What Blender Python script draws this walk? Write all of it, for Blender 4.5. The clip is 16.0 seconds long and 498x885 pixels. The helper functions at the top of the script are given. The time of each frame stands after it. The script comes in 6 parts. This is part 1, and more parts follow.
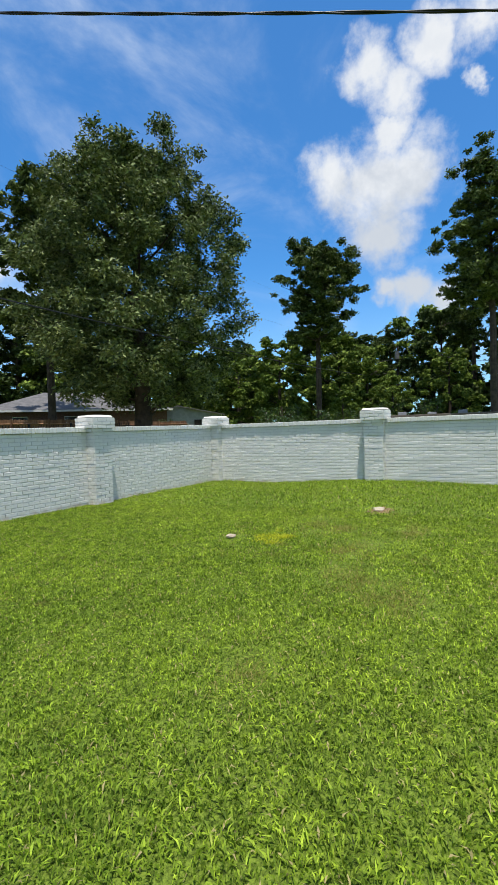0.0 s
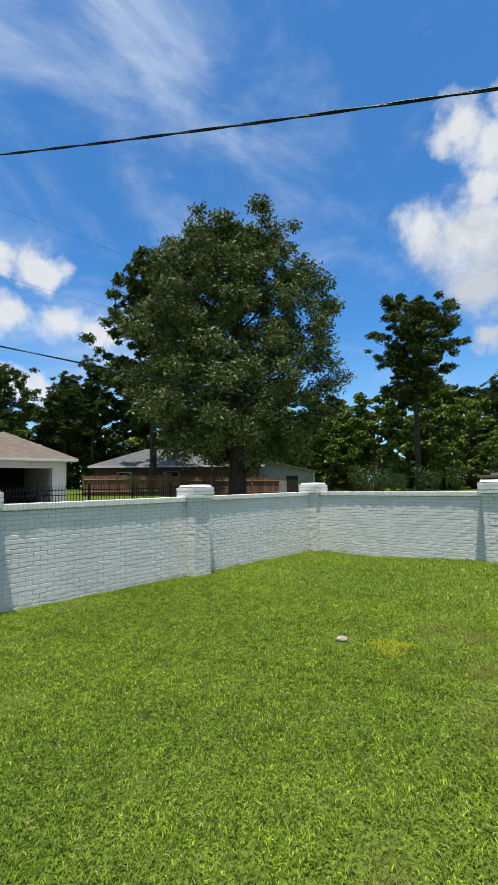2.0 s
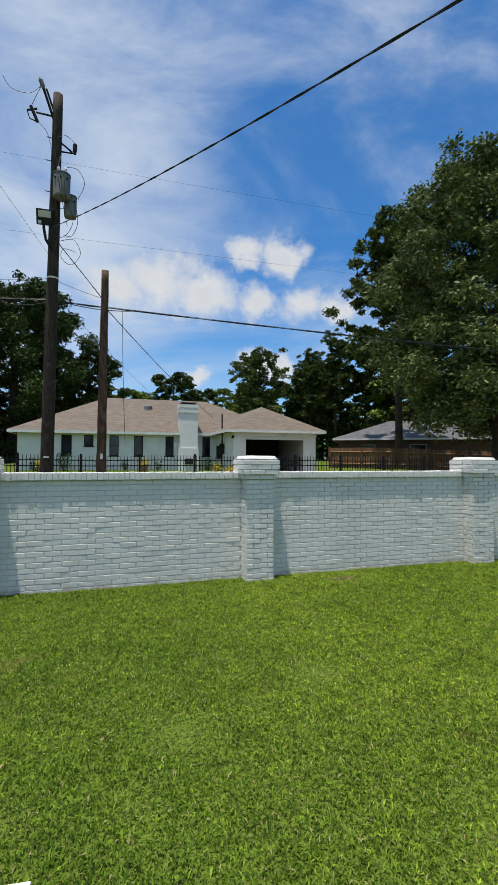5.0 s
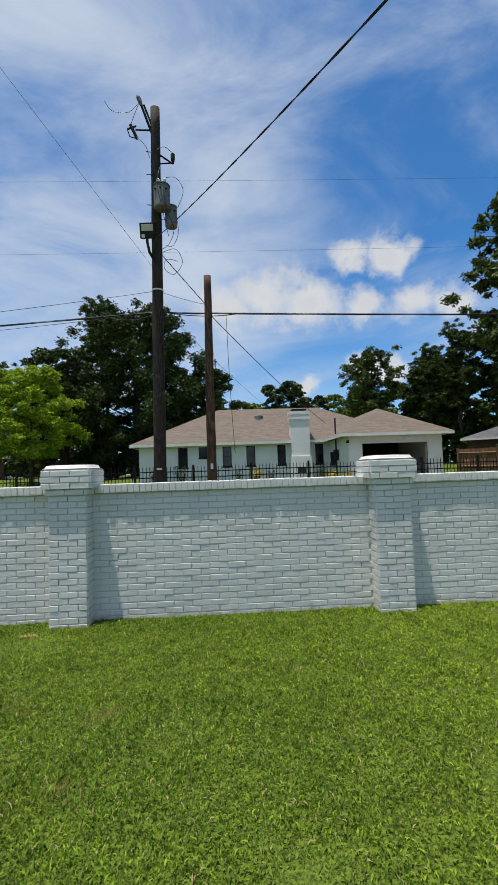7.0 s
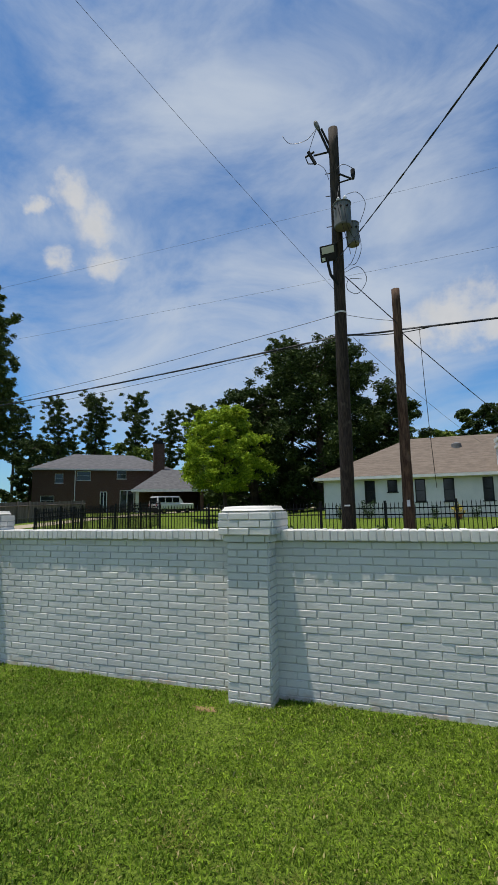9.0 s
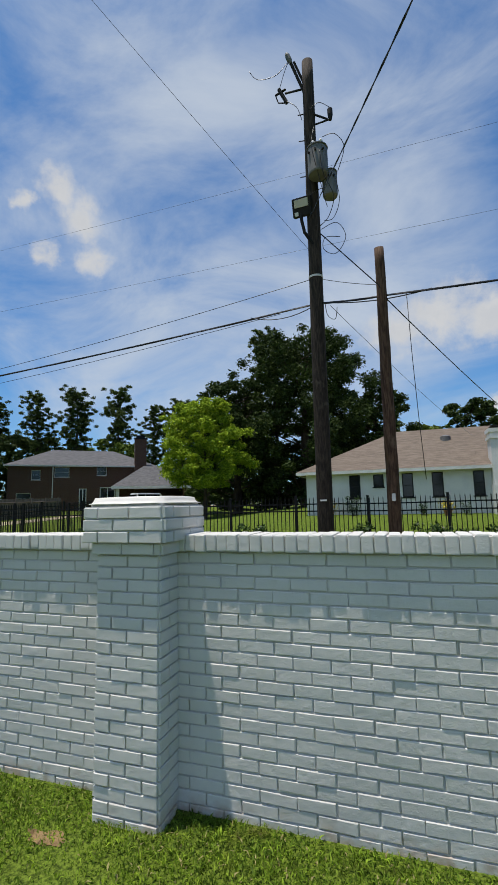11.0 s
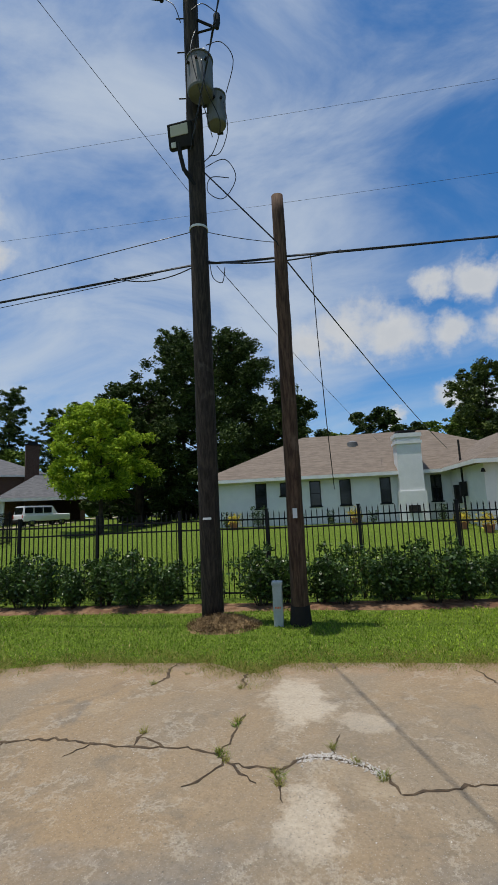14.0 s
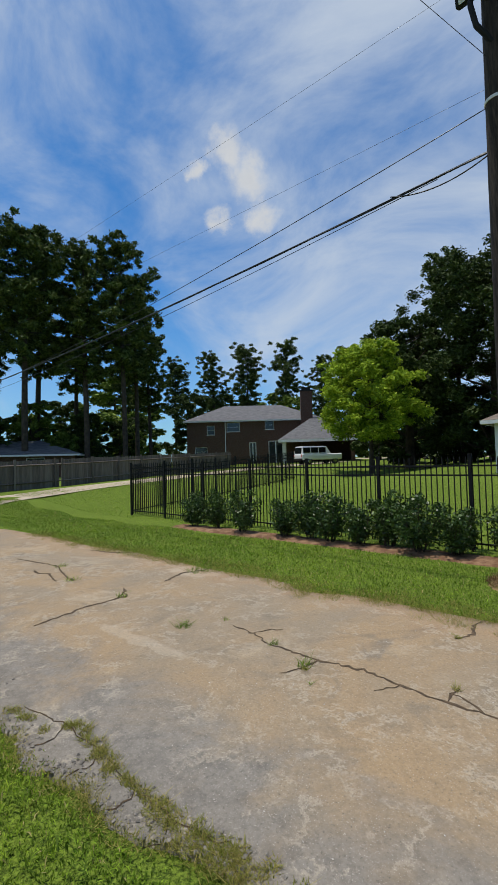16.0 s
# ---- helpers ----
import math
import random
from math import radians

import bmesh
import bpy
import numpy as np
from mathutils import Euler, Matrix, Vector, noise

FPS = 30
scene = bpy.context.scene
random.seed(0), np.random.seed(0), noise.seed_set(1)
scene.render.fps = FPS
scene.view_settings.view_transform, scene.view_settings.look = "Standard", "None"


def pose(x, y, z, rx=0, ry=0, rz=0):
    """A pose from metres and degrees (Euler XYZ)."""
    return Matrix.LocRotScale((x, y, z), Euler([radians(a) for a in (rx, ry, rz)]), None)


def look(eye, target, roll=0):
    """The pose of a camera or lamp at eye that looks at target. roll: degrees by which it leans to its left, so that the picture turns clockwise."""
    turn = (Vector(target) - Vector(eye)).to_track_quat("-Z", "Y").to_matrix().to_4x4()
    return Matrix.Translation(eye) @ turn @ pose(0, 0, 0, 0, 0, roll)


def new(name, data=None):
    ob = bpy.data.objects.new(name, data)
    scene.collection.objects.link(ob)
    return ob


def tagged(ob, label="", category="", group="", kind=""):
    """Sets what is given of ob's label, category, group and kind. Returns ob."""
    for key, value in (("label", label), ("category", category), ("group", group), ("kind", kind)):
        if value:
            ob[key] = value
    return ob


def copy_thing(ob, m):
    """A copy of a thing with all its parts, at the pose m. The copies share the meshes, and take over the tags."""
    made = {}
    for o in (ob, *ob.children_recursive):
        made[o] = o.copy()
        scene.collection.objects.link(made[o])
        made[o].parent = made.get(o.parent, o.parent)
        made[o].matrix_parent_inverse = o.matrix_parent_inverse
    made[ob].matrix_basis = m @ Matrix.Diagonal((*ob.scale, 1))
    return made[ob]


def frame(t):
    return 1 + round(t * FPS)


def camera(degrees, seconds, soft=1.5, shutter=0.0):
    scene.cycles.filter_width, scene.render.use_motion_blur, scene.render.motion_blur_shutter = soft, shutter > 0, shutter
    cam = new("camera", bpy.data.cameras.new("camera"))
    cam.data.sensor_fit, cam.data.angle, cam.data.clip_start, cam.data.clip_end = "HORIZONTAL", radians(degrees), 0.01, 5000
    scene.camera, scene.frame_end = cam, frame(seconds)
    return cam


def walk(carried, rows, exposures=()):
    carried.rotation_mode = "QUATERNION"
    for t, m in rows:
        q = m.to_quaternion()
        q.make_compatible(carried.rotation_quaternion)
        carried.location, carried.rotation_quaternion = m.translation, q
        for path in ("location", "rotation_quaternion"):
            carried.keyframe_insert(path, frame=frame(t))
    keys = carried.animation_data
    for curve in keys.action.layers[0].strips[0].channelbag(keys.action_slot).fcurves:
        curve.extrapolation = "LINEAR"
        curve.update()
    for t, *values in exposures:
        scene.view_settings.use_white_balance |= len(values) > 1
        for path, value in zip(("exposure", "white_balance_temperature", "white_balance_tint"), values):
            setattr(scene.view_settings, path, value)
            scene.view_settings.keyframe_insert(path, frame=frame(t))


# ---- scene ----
cam = camera(57.6, 16.0)
PATH = [
    (0, (1.383, -7.258, 1.38), (3.075, -6.194, 1.32), -1.9),
    (0.5, (1.479, -7.243, 1.511), (3.182, -6.195, 1.543), -2.5),
    (1, (1.578, -7.191, 1.65), (3.268, -6.128, 1.767), -2.5),
    (1.5, (1.594, -7.063, 1.717), (3.207, -5.89, 1.866), -1.9),
    (2, (1.507, -6.94, 1.74), (2.955, -5.573, 1.923), -1.0),
    (2.5, (1.373, -6.897, 1.794), (2.611, -5.338, 1.991), -0.3),
    (3, (1.239, -6.865, 1.728), (2.276, -5.168, 1.936), -0.2),
    (3.5, (1.215, -6.814, 1.711), (2.092, -5.024, 1.875), 0.4),
    (4, (1.221, -6.706, 1.717), (1.998, -4.867, 1.834), 0.8),
    (4.2, (1.266, -6.613, 1.725), (2.009, -4.759, 1.828), 0.7),
    (6.3, (1.508, -5.529, 1.625), (1.834, -3.558, 1.699), -0.4),
    (6.5, (1.515, -5.437, 1.619), (1.803, -3.46, 1.703), -0.6),
    (7, (1.599, -5.201, 1.629), (1.703, -3.207, 1.749), -1.9),
    (7.5, (1.601, -4.978, 1.704), (1.438, -2.991, 1.868), -2.2),
    (8, (1.522, -4.737, 1.744), (1.097, -2.796, 1.973), -2.0),
    (8.5, (1.397, -4.512, 1.739), (0.779, -2.63, 2.011), -1.1),
    (8.7, (1.365, -4.393, 1.738), (0.706, -2.526, 2.018), -0.7),
    (10.8, (1.347, -2.677, 1.711), (0.653, -0.821, 1.981), -1.8),
    (11, (1.383, -2.488, 1.687), (0.756, -0.608, 1.956), -1.3),
    (11.5, (1.513, -2.01, 1.645), (1.081, -0.078, 1.924), 0.5),
    (12, (1.661, -1.547, 1.665), (1.408, 0.413, 1.97), 2.0),
    (12.5, (1.662, -1.167, 1.701), (1.521, 0.801, 2.027), 1.7),
    (13, (1.683, -0.762, 1.741), (1.605, 1.206, 2.091), 0.0),
    (13.5, (1.582, -0.345, 1.812), (1.489, 1.627, 2.140), -1.4),
    (14, (1.493, -0.086, 1.845), (1.234, 1.876, 2.137), -2.6),
    (14.5, (1.409, 0.132, 1.874), (0.889, 2.048, 2.117), -3.5),
    (15, (1.295, 0.22, 1.872), (0.456, 2.027, 2.048), -4.0),
    (15.2, (1.238, 0.208, 1.859), (0.283, 1.958, 2.016), -3.9),
    (15.5, (1.176, 0.17, 1.877), (0.054, 1.82, 2.004), -3.5),
    (16, (1.097, 0.116, 1.868), (-0.2, 1.636, 1.943), -1.5),
]
# the clip's own brightening and dimming: seconds, stops, kelvin, tint
EXPOSURES = ((0.0, 0.46, 6900, 10), (1.5, 0.38, 6900, 10), (3.5, 0.17, 6900, 10), (7.0, 0.06, 6920, 11), (8.0, -0.11, 6900, 11), (9.5, -0.11, 6950, 11), (11.5, -0.09, 6950, 11), (13.0, -0.32, 6780, 11), (14.0, -0.17, 6780, 10), (16.0, -0.07, 6800, 10))
walk(cam, [(t, look(eye, target, roll)) for t, eye, target, roll in PATH], EXPOSURES)

# ---- light: high summer sun and a blue sky with drifting cloud ----
SUN_EL, SUN_X, SUN_Y = radians(78.6), -0.80, -0.60
sun_data = bpy.data.lights.new("sun", "SUN")
sun_data.energy, sun_data.angle, sun_data.color = 4.3, radians(0.53), (1.0, 0.965, 0.91)
sun = new("sun", sun_data)
SUN_DIR = Vector((SUN_X * math.cos(SUN_EL), SUN_Y * math.cos(SUN_EL), math.sin(SUN_EL)))
sun.matrix_world = look(SUN_DIR * 80, (0, 0, 0))


class Nodes:
    """Short hand for building a node tree."""

    def __init__(self, tree):
        self.tree = tree
        tree.nodes.clear()

    def add(self, kind, **values):
        n = self.tree.nodes.new(kind)
        for key, v in values.items():
            if key == "op":
                n.operation = v
            elif key == "blend":
                n.blend_type = v
            elif key == "dtype":
                n.data_type = v
            elif key == "dims":
                n.noise_dimensions = v
        return n

    def put(self, socket, v):
        if hasattr(v, "is_output"):
            self.tree.links.new(v, socket)
        elif v is not None:
            socket.default_value = v

    def math(self, op, a, b=0.0, clamp=False):
        n = self.add("ShaderNodeMath", op=op)
        n.use_clamp = clamp
        self.put(n.inputs[0], a)
        self.put(n.inputs[1], b)
        return n.outputs[0]

    def vec(self, op, a, b=(0, 0, 0)):
        n = self.add("ShaderNodeVectorMath", op=op)
        self.put(n.inputs[0], a)
        self.put(n.inputs[1], b)
        return n.outputs["Value"] if op in ("DOT_PRODUCT", "LENGTH") else n.outputs[0]

    def noise(self, co, scale, detail=4.0, rough=0.55, distort=0.0):
        n = self.add("ShaderNodeTexNoise")
        self.put(n.inputs["Vector"], co)
        n.inputs["Scale"].default_value = scale
        n.inputs["Detail"].default_value = detail
        n.inputs["Roughness"].default_value = rough
        n.inputs["Distortion"].default_value = distort
        return n.outputs[0]

    def smooth(self, v, lo, hi, a=0.0, b=1.0):
        n = self.add("ShaderNodeMapRange")
        n.interpolation_type = "SMOOTHSTEP"
        self.put(n.inputs[0], v)
        for k, x in enumerate((lo, hi, a, b)):
            n.inputs[k + 1].default_value = x
        return n.outputs[0]

    def mix(self, f, a, b, blend="MIX"):
        n = self.add("ShaderNodeMix", dtype="RGBA", blend=blend)
        self.put(n.inputs[0], f)
        self.put(n.inputs[6], (*a, 1) if isinstance(a, tuple) else a)
        self.put(n.inputs[7], (*b, 1) if isinstance(b, tuple) else b)
        return n.outputs[2]


# clouds: direction x, y, z and angular radius of each heap
HEAPS = (
    (0.788, 0.068, 0.611, 0.062), (0.787, 0.124, 0.604, 0.055), (0.773, 0.228, 0.592, 0.062), (0.804, 0.191, 0.563, 0.064), (0.830, 0.208, 0.518, 0.058),
    (0.833, 0.305, 0.462, 0.081), (0.863, 0.239, 0.444, 0.127), (0.874, 0.181, 0.451, 0.092), (0.903, 0.231, 0.362, 0.081), (0.942, 0.200, 0.268, 0.058),
    (0.933, 0.241, 0.268, 0.040), (0.958, 0.145, 0.245, 0.050), (0.836, 0.074, 0.543, 0.025), (0.093, 0.925, 0.368, 0.116), (0.182, 0.920, 0.345, 0.112),
    (0.287, 0.899, 0.331, 0.073), (0.005, 0.939, 0.345, 0.091), (0.255, 0.872, 0.419, 0.056), (0.335, 0.848, 0.411, 0.066),
    (0.387, 0.864, 0.321, 0.076), (0.447, 0.838, 0.313, 0.067), (0.300, 0.930, 0.211, 0.056), (0.348, 0.916, 0.198, 0.061), (0.176, 0.967, 0.182, 0.041),
    (-0.552, 0.612, 0.566, 0.050), (-0.541, 0.645, 0.540, 0.058), (-0.548, 0.692, 0.472, 0.038), (-0.614, 0.631, 0.474, 0.036), (-0.607, 0.575, 0.548, 0.026),
)


def build_sky():
    world = bpy.data.worlds.new("sky")
    scene.world = world
    world.use_nodes = True
    g = Nodes(world.node_tree)
    out = g.add("ShaderNodeOutputWorld")
    back = g.add("ShaderNodeBackground")
    g.tree.links.new(back.outputs[0], out.inputs[0])
    sky = g.add("ShaderNodeTexSky")
    sky.sky_type = "NISHITA"
    sky.sun_disc = False
    sky.sun_elevation = SUN_EL
    sky.sun_rotation = math.atan2(SUN_X, SUN_Y)
    sky.air_density, sky.dust_density, sky.ozone_density = 1.0, 0.4, 3.5
    co = g.add("ShaderNodeTexCoord").outputs["Generated"]
    up = g.add("ShaderNodeSeparateXYZ")
    g.put(up.inputs[0], co)
    # deeper blue in the sky's own colour
    blue = g.mix(1.0, sky.outputs[0], (0.48, 1.18, 1.70), "MULTIPLY")
    # thin high cloud, drawn out along one direction
    stretch = g.add("ShaderNodeMapping")
    stretch.inputs["Rotation"].default_value = (0.3, 0.5, 0.6)
    stretch.inputs["Scale"].default_value = (1.0, 1.9, 2.4)
    g.put(stretch.inputs[0], co)
    veil = g.noise(stretch.outputs[0], 2.1, 9.0, 0.6, 0.5)
    west = g.smooth(g.vec("DOT_PRODUCT", co, (-0.30, 0.81, 0.50)), 0.80, 0.995)
    # unseen southern cloud added to whiten the skylight on the shaded wall
    south_fill = g.smooth(g.vec("DOT_PRODUCT", co, (-0.40, -0.70, 0.59)), 0.05, 0.75)
    north = g.smooth(g.vec("DOT_PRODUCT", co, (0.30, 0.70, 0.65)), 0.80, 0.99)
    cover = g.math("MAXIMUM", g.math("MULTIPLY", west, 0.30), g.math("MULTIPLY", south_fill, 0.26))
    veil = g.smooth(g.math("ADD", g.math("ADD", veil, g.math("MULTIPLY", north, 0.05)), cover), 0.47, 1.0, 0.0, 0.86)
    low = g.smooth(up.outputs[2], 0.02, 0.35, 1.0, 0.0)
    # heaped cloud
    fine = g.noise(co, 9.0, 8.0, 0.62, 0.2)
    bulge = g.noise(co, 24.0, 5.0, 0.6)
    puff = g.add("ShaderNodeTexNoise")
    puff.inputs["Scale"].default_value, puff.inputs["Detail"].default_value, puff.inputs["Roughness"].default_value = 17.0, 6.0, 0.6
    g.put(puff.inputs["Vector"], co)
    warp = g.vec("MULTIPLY", g.vec("SUBTRACT", puff.outputs["Color"], (0.5, 0.5, 0.5)), (0.085, 0.085, 0.085))
    warped = g.vec("ADD", co, warp)
    total = None
    for x, y, z, r in HEAPS:
        d = Vector((x, y, z)).normalized()
        off = g.vec("MULTIPLY", g.vec("SUBTRACT", warped, tuple(d)), (1.0, 1.0, 1.0 if abs(x) > 0.5 else 1.6))
        away = g.vec("LENGTH", off)
        here = g.math("SUBTRACT", 1.0, g.math("DIVIDE", away, r * 0.95))
        total = here if total is None else g.math("MAXIMUM", total, here)
    heap = g.math("ADD", total, g.math("ADD", g.math("MULTIPLY", g.math("SUBTRACT", fine, 0.5), 1.6), g.math("MULTIPLY", g.math("SUBTRACT", bulge, 0.5), 0.5)))
    mask = g.smooth(heap, -0.08, 0.80)
    shade = g.smooth(g.math("ADD", heap, g.math("MULTIPLY", g.math("SUBTRACT", bulge, 0.5), 2.0)), 0.0, 1.3)
    haze = g.mix(g.math("MULTIPLY", low, 0.35), blue, (5.2, 6.4, 7.6))
    thin = g.mix(veil, haze, (6.4, 7.5, 9.0))
    lit = g.mix(shade, (7.5, 7.9, 8.4), (6.7, 7.2, 7.9))
    under = g.smooth(g.math("ADD", up.outputs[2], g.math("MULTIPLY", g.math("SUBTRACT", puff.outputs[0], 0.5), 0.35)), 0.50, 0.36)
    body = g.mix(g.math("MULTIPLY", under, g.smooth(up.outputs[0], 0.6, 0.8, 0.0, 0.75)), lit, (4.6, 5.2, 6.1))
    colour = g.mix(g.math("MULTIPLY", mask, 0.95), thin, body)
    g.put(back.inputs[0], colour)
    back.inputs[1].default_value = 0.088


build_sky()


# ---- materials ----
def material(name, paint, roughness=0.8, metallic=0.0, bump=None, specular=0.35, sheer=0.0):
    """paint(g, co) gives a colour socket or a colour; bump(g, co) gives (height socket, strength, distance)."""
    m = bpy.data.materials.new(name)
    m.use_nodes = True
    g = Nodes(m.node_tree)
    out, bsdf = g.add("ShaderNodeOutputMaterial"), g.add("ShaderNodeBsdfPrincipled")
    g.tree.links.new(bsdf.outputs[0], out.inputs[0])
    co = g.add("ShaderNodeTexCoord").outputs["Object"]
    place = g.add("ShaderNodeNewGeometry").outputs["Position"]
    colour = paint(g, co, place)
    g.put(bsdf.inputs["Base Color"], (*colour, 1) if isinstance(colour, tuple) else colour)
    g.put(bsdf.inputs["Roughness"], roughness(g, co, place) if callable(roughness) else roughness)
    bsdf.inputs["Metallic"].default_value = metallic
    bsdf.inputs["Specular IOR Level"].default_value = specular
    if bump:
        height, strength, distance = bump(g, co, place)
        b = g.add("ShaderNodeBump")
        b.inputs["Strength"].default_value, b.inputs["Distance"].default_value = strength, distance
        g.put(b.inputs["Height"], height)
        g.put(bsdf.inputs["Normal"], b.outputs[0])
    if sheer:
        trans, both = g.add("ShaderNodeBsdfTranslucent"), g.add("ShaderNodeMixShader")
        g.put(trans.inputs[0], colour)
        both.inputs[0].default_value = sheer
        g.tree.links.new(bsdf.outputs[0], both.inputs[1])
        g.tree.links.new(trans.outputs[0], both.inputs[2])
        g.tree.links.new(both.outputs[0], out.inputs[0])
    return m


def two_tone(a, b, scale=6.0, fine=60.0, place=True, lo=0.35, hi=0.65):
    def paint(g, co, where):
        v = where if place else co
        big = g.smooth(g.noise(v, scale, 5.0), lo, hi)
        small = g.noise(v, fine, 3.0)
        base = g.mix(big, a, b)
        return g.mix(g.math("MULTIPLY", small, 0.5), base, g.mix(1.0, base, (0.62, 0.62, 0.62), "MULTIPLY"))

    return paint


def rough_bump(scale, strength=0.4, distance=0.01, detail=6.0):
    return lambda g, co, where: (g.noise(where, scale, detail, 0.6), strength, distance)


def leafy(a, b, scale=0.5):
    def paint(g, co, where):
        rnd = g.add("ShaderNodeNewGeometry").outputs["Random Per Island"]
        big = g.noise(where, scale, 3.0)
        return g.mix(g.smooth(g.math("ADD", g.math("MULTIPLY", rnd, 0.6), g.math("MULTIPLY", big, 0.5)), 0.2, 0.9), a, b)

    return paint


def brick_paint(g, co, where):
    """White masonry paint: faint yellowed and greyed patches, red clay where it has chipped near the ground."""
    big = g.noise(where, 1.7, 5.0)
    small = g.noise(where, 38.0, 4.0)
    base = g.mix(g.smooth(big, 0.35, 0.7), (0.715, 0.70, 0.655), (0.64, 0.628, 0.59))
    base = g.mix(g.smooth(small, 0.60, 0.78, 0.0, 0.5), base, (0.60, 0.60, 0.58))
    rnd = g.add("ShaderNodeObjectInfo").outputs["Random"]
    base = g.mix(g.math("MULTIPLY", rnd, 0.16), base, (0.66, 0.67, 0.66))
    up = g.add("ShaderNodeSeparateXYZ")
    g.put(up.inputs[0], where)
    soil = g.math("MULTIPLY", g.smooth(up.outputs[2], 0.0, 0.16, 1.0, 0.0), g.smooth(g.noise(where, 9.0, 5.0), 0.42, 0.68))
    base = g.mix(g.math("MULTIPLY", soil, 0.75), base, (0.46, 0.31, 0.20))
    chip = g.smooth(g.noise(where, 14.0, 6.0, 0.7), 0.705, 0.735)
    return g.mix(g.math("MULTIPLY", chip, 0.5), base, (0.48, 0.46, 0.44))


def brick_bump(g, co, where):
    pits = g.noise(where, 95.0, 5.0, 0.65)
    lumps = g.noise(where, 26.0, 4.0, 0.6)
    return g.math("ADD", g.math("MULTIPLY", pits, 0.45), lumps), 0.5, 0.008


def grass_paint(g, co, where):
    """Turf seen from afar: mown green, soil and shade between tufts painted dark, yellowed and bare patches."""
    big = g.noise(where, 0.35, 5.0)
    mid = g.noise(where, 2.6, 6.0, 0.65)
    fine = g.noise(where, 42.0, 4.0, 0.7)
    base = g.mix(g.smooth(big, 0.35, 0.68), (0.045, 0.082, 0.012), (0.075, 0.122, 0.018))
    base = g.mix(g.smooth(fine, 0.34, 0.64), g.mix(1.0, base, (0.62, 0.60, 0.60), "MULTIPLY"), (0.165, 0.235, 0.032))
    return g.mix(g.smooth(mid, 0.66, 0.80, 0.0, 0.7), base, (0.17, 0.145, 0.06))


def blade_paint(g, co, where):
    """Single blades: broad light and dark swathes, darker tufts, hand-sized clumps, some dry ones."""
    rnd = g.add("ShaderNodeNewGeometry").outputs["Random Per Island"]
    big = g.smooth(g.noise(where, 0.40, 5.0, 0.6), 0.36, 0.66)
    mid = g.smooth(g.noise(where, 2.7, 5.0, 0.65), 0.58, 0.74)
    tufts = g.smooth(g.noise(where, 8.5, 4.0, 0.6), 0.42, 0.62)
    clump = g.smooth(g.noise(where, 27.0, 3.0, 0.6), 0.36, 0.64)
    along = g.add("ShaderNodeSeparateXYZ")
    g.put(along.inputs[0], where)
    lush = g.smooth(along.outputs[0], 0.5, 4.5)
    base = g.mix(g.math("ADD", g.math("MULTIPLY", big, 0.5), g.math("MULTIPLY", lush, 0.5)), (0.118, 0.215, 0.018), (0.27, 0.385, 0.034))
    base = g.mix(g.math("MULTIPLY", tufts, 0.55), base, (0.060, 0.115, 0.014))
    base = g.mix(clump, g.mix(1.0, base, (0.58, 0.62, 0.58), "MULTIPLY"), g.mix(1.0, base, (1.36, 1.30, 1.30), "MULTIPLY"))
    base = g.mix(g.smooth(rnd, 0.1, 1.0), g.mix(1.0, base, (0.72, 0.76, 0.7), "MULTIPLY"), g.mix(1.0, base, (1.65, 1.55, 1.6), "MULTIPLY"))
    base = g.mix(g.math("MULTIPLY", mid, 0.55), base, (0.24, 0.19, 0.06))
    return g.mix(g.smooth(rnd, 0.955, 0.96), base, (0.42, 0.36, 0.16))


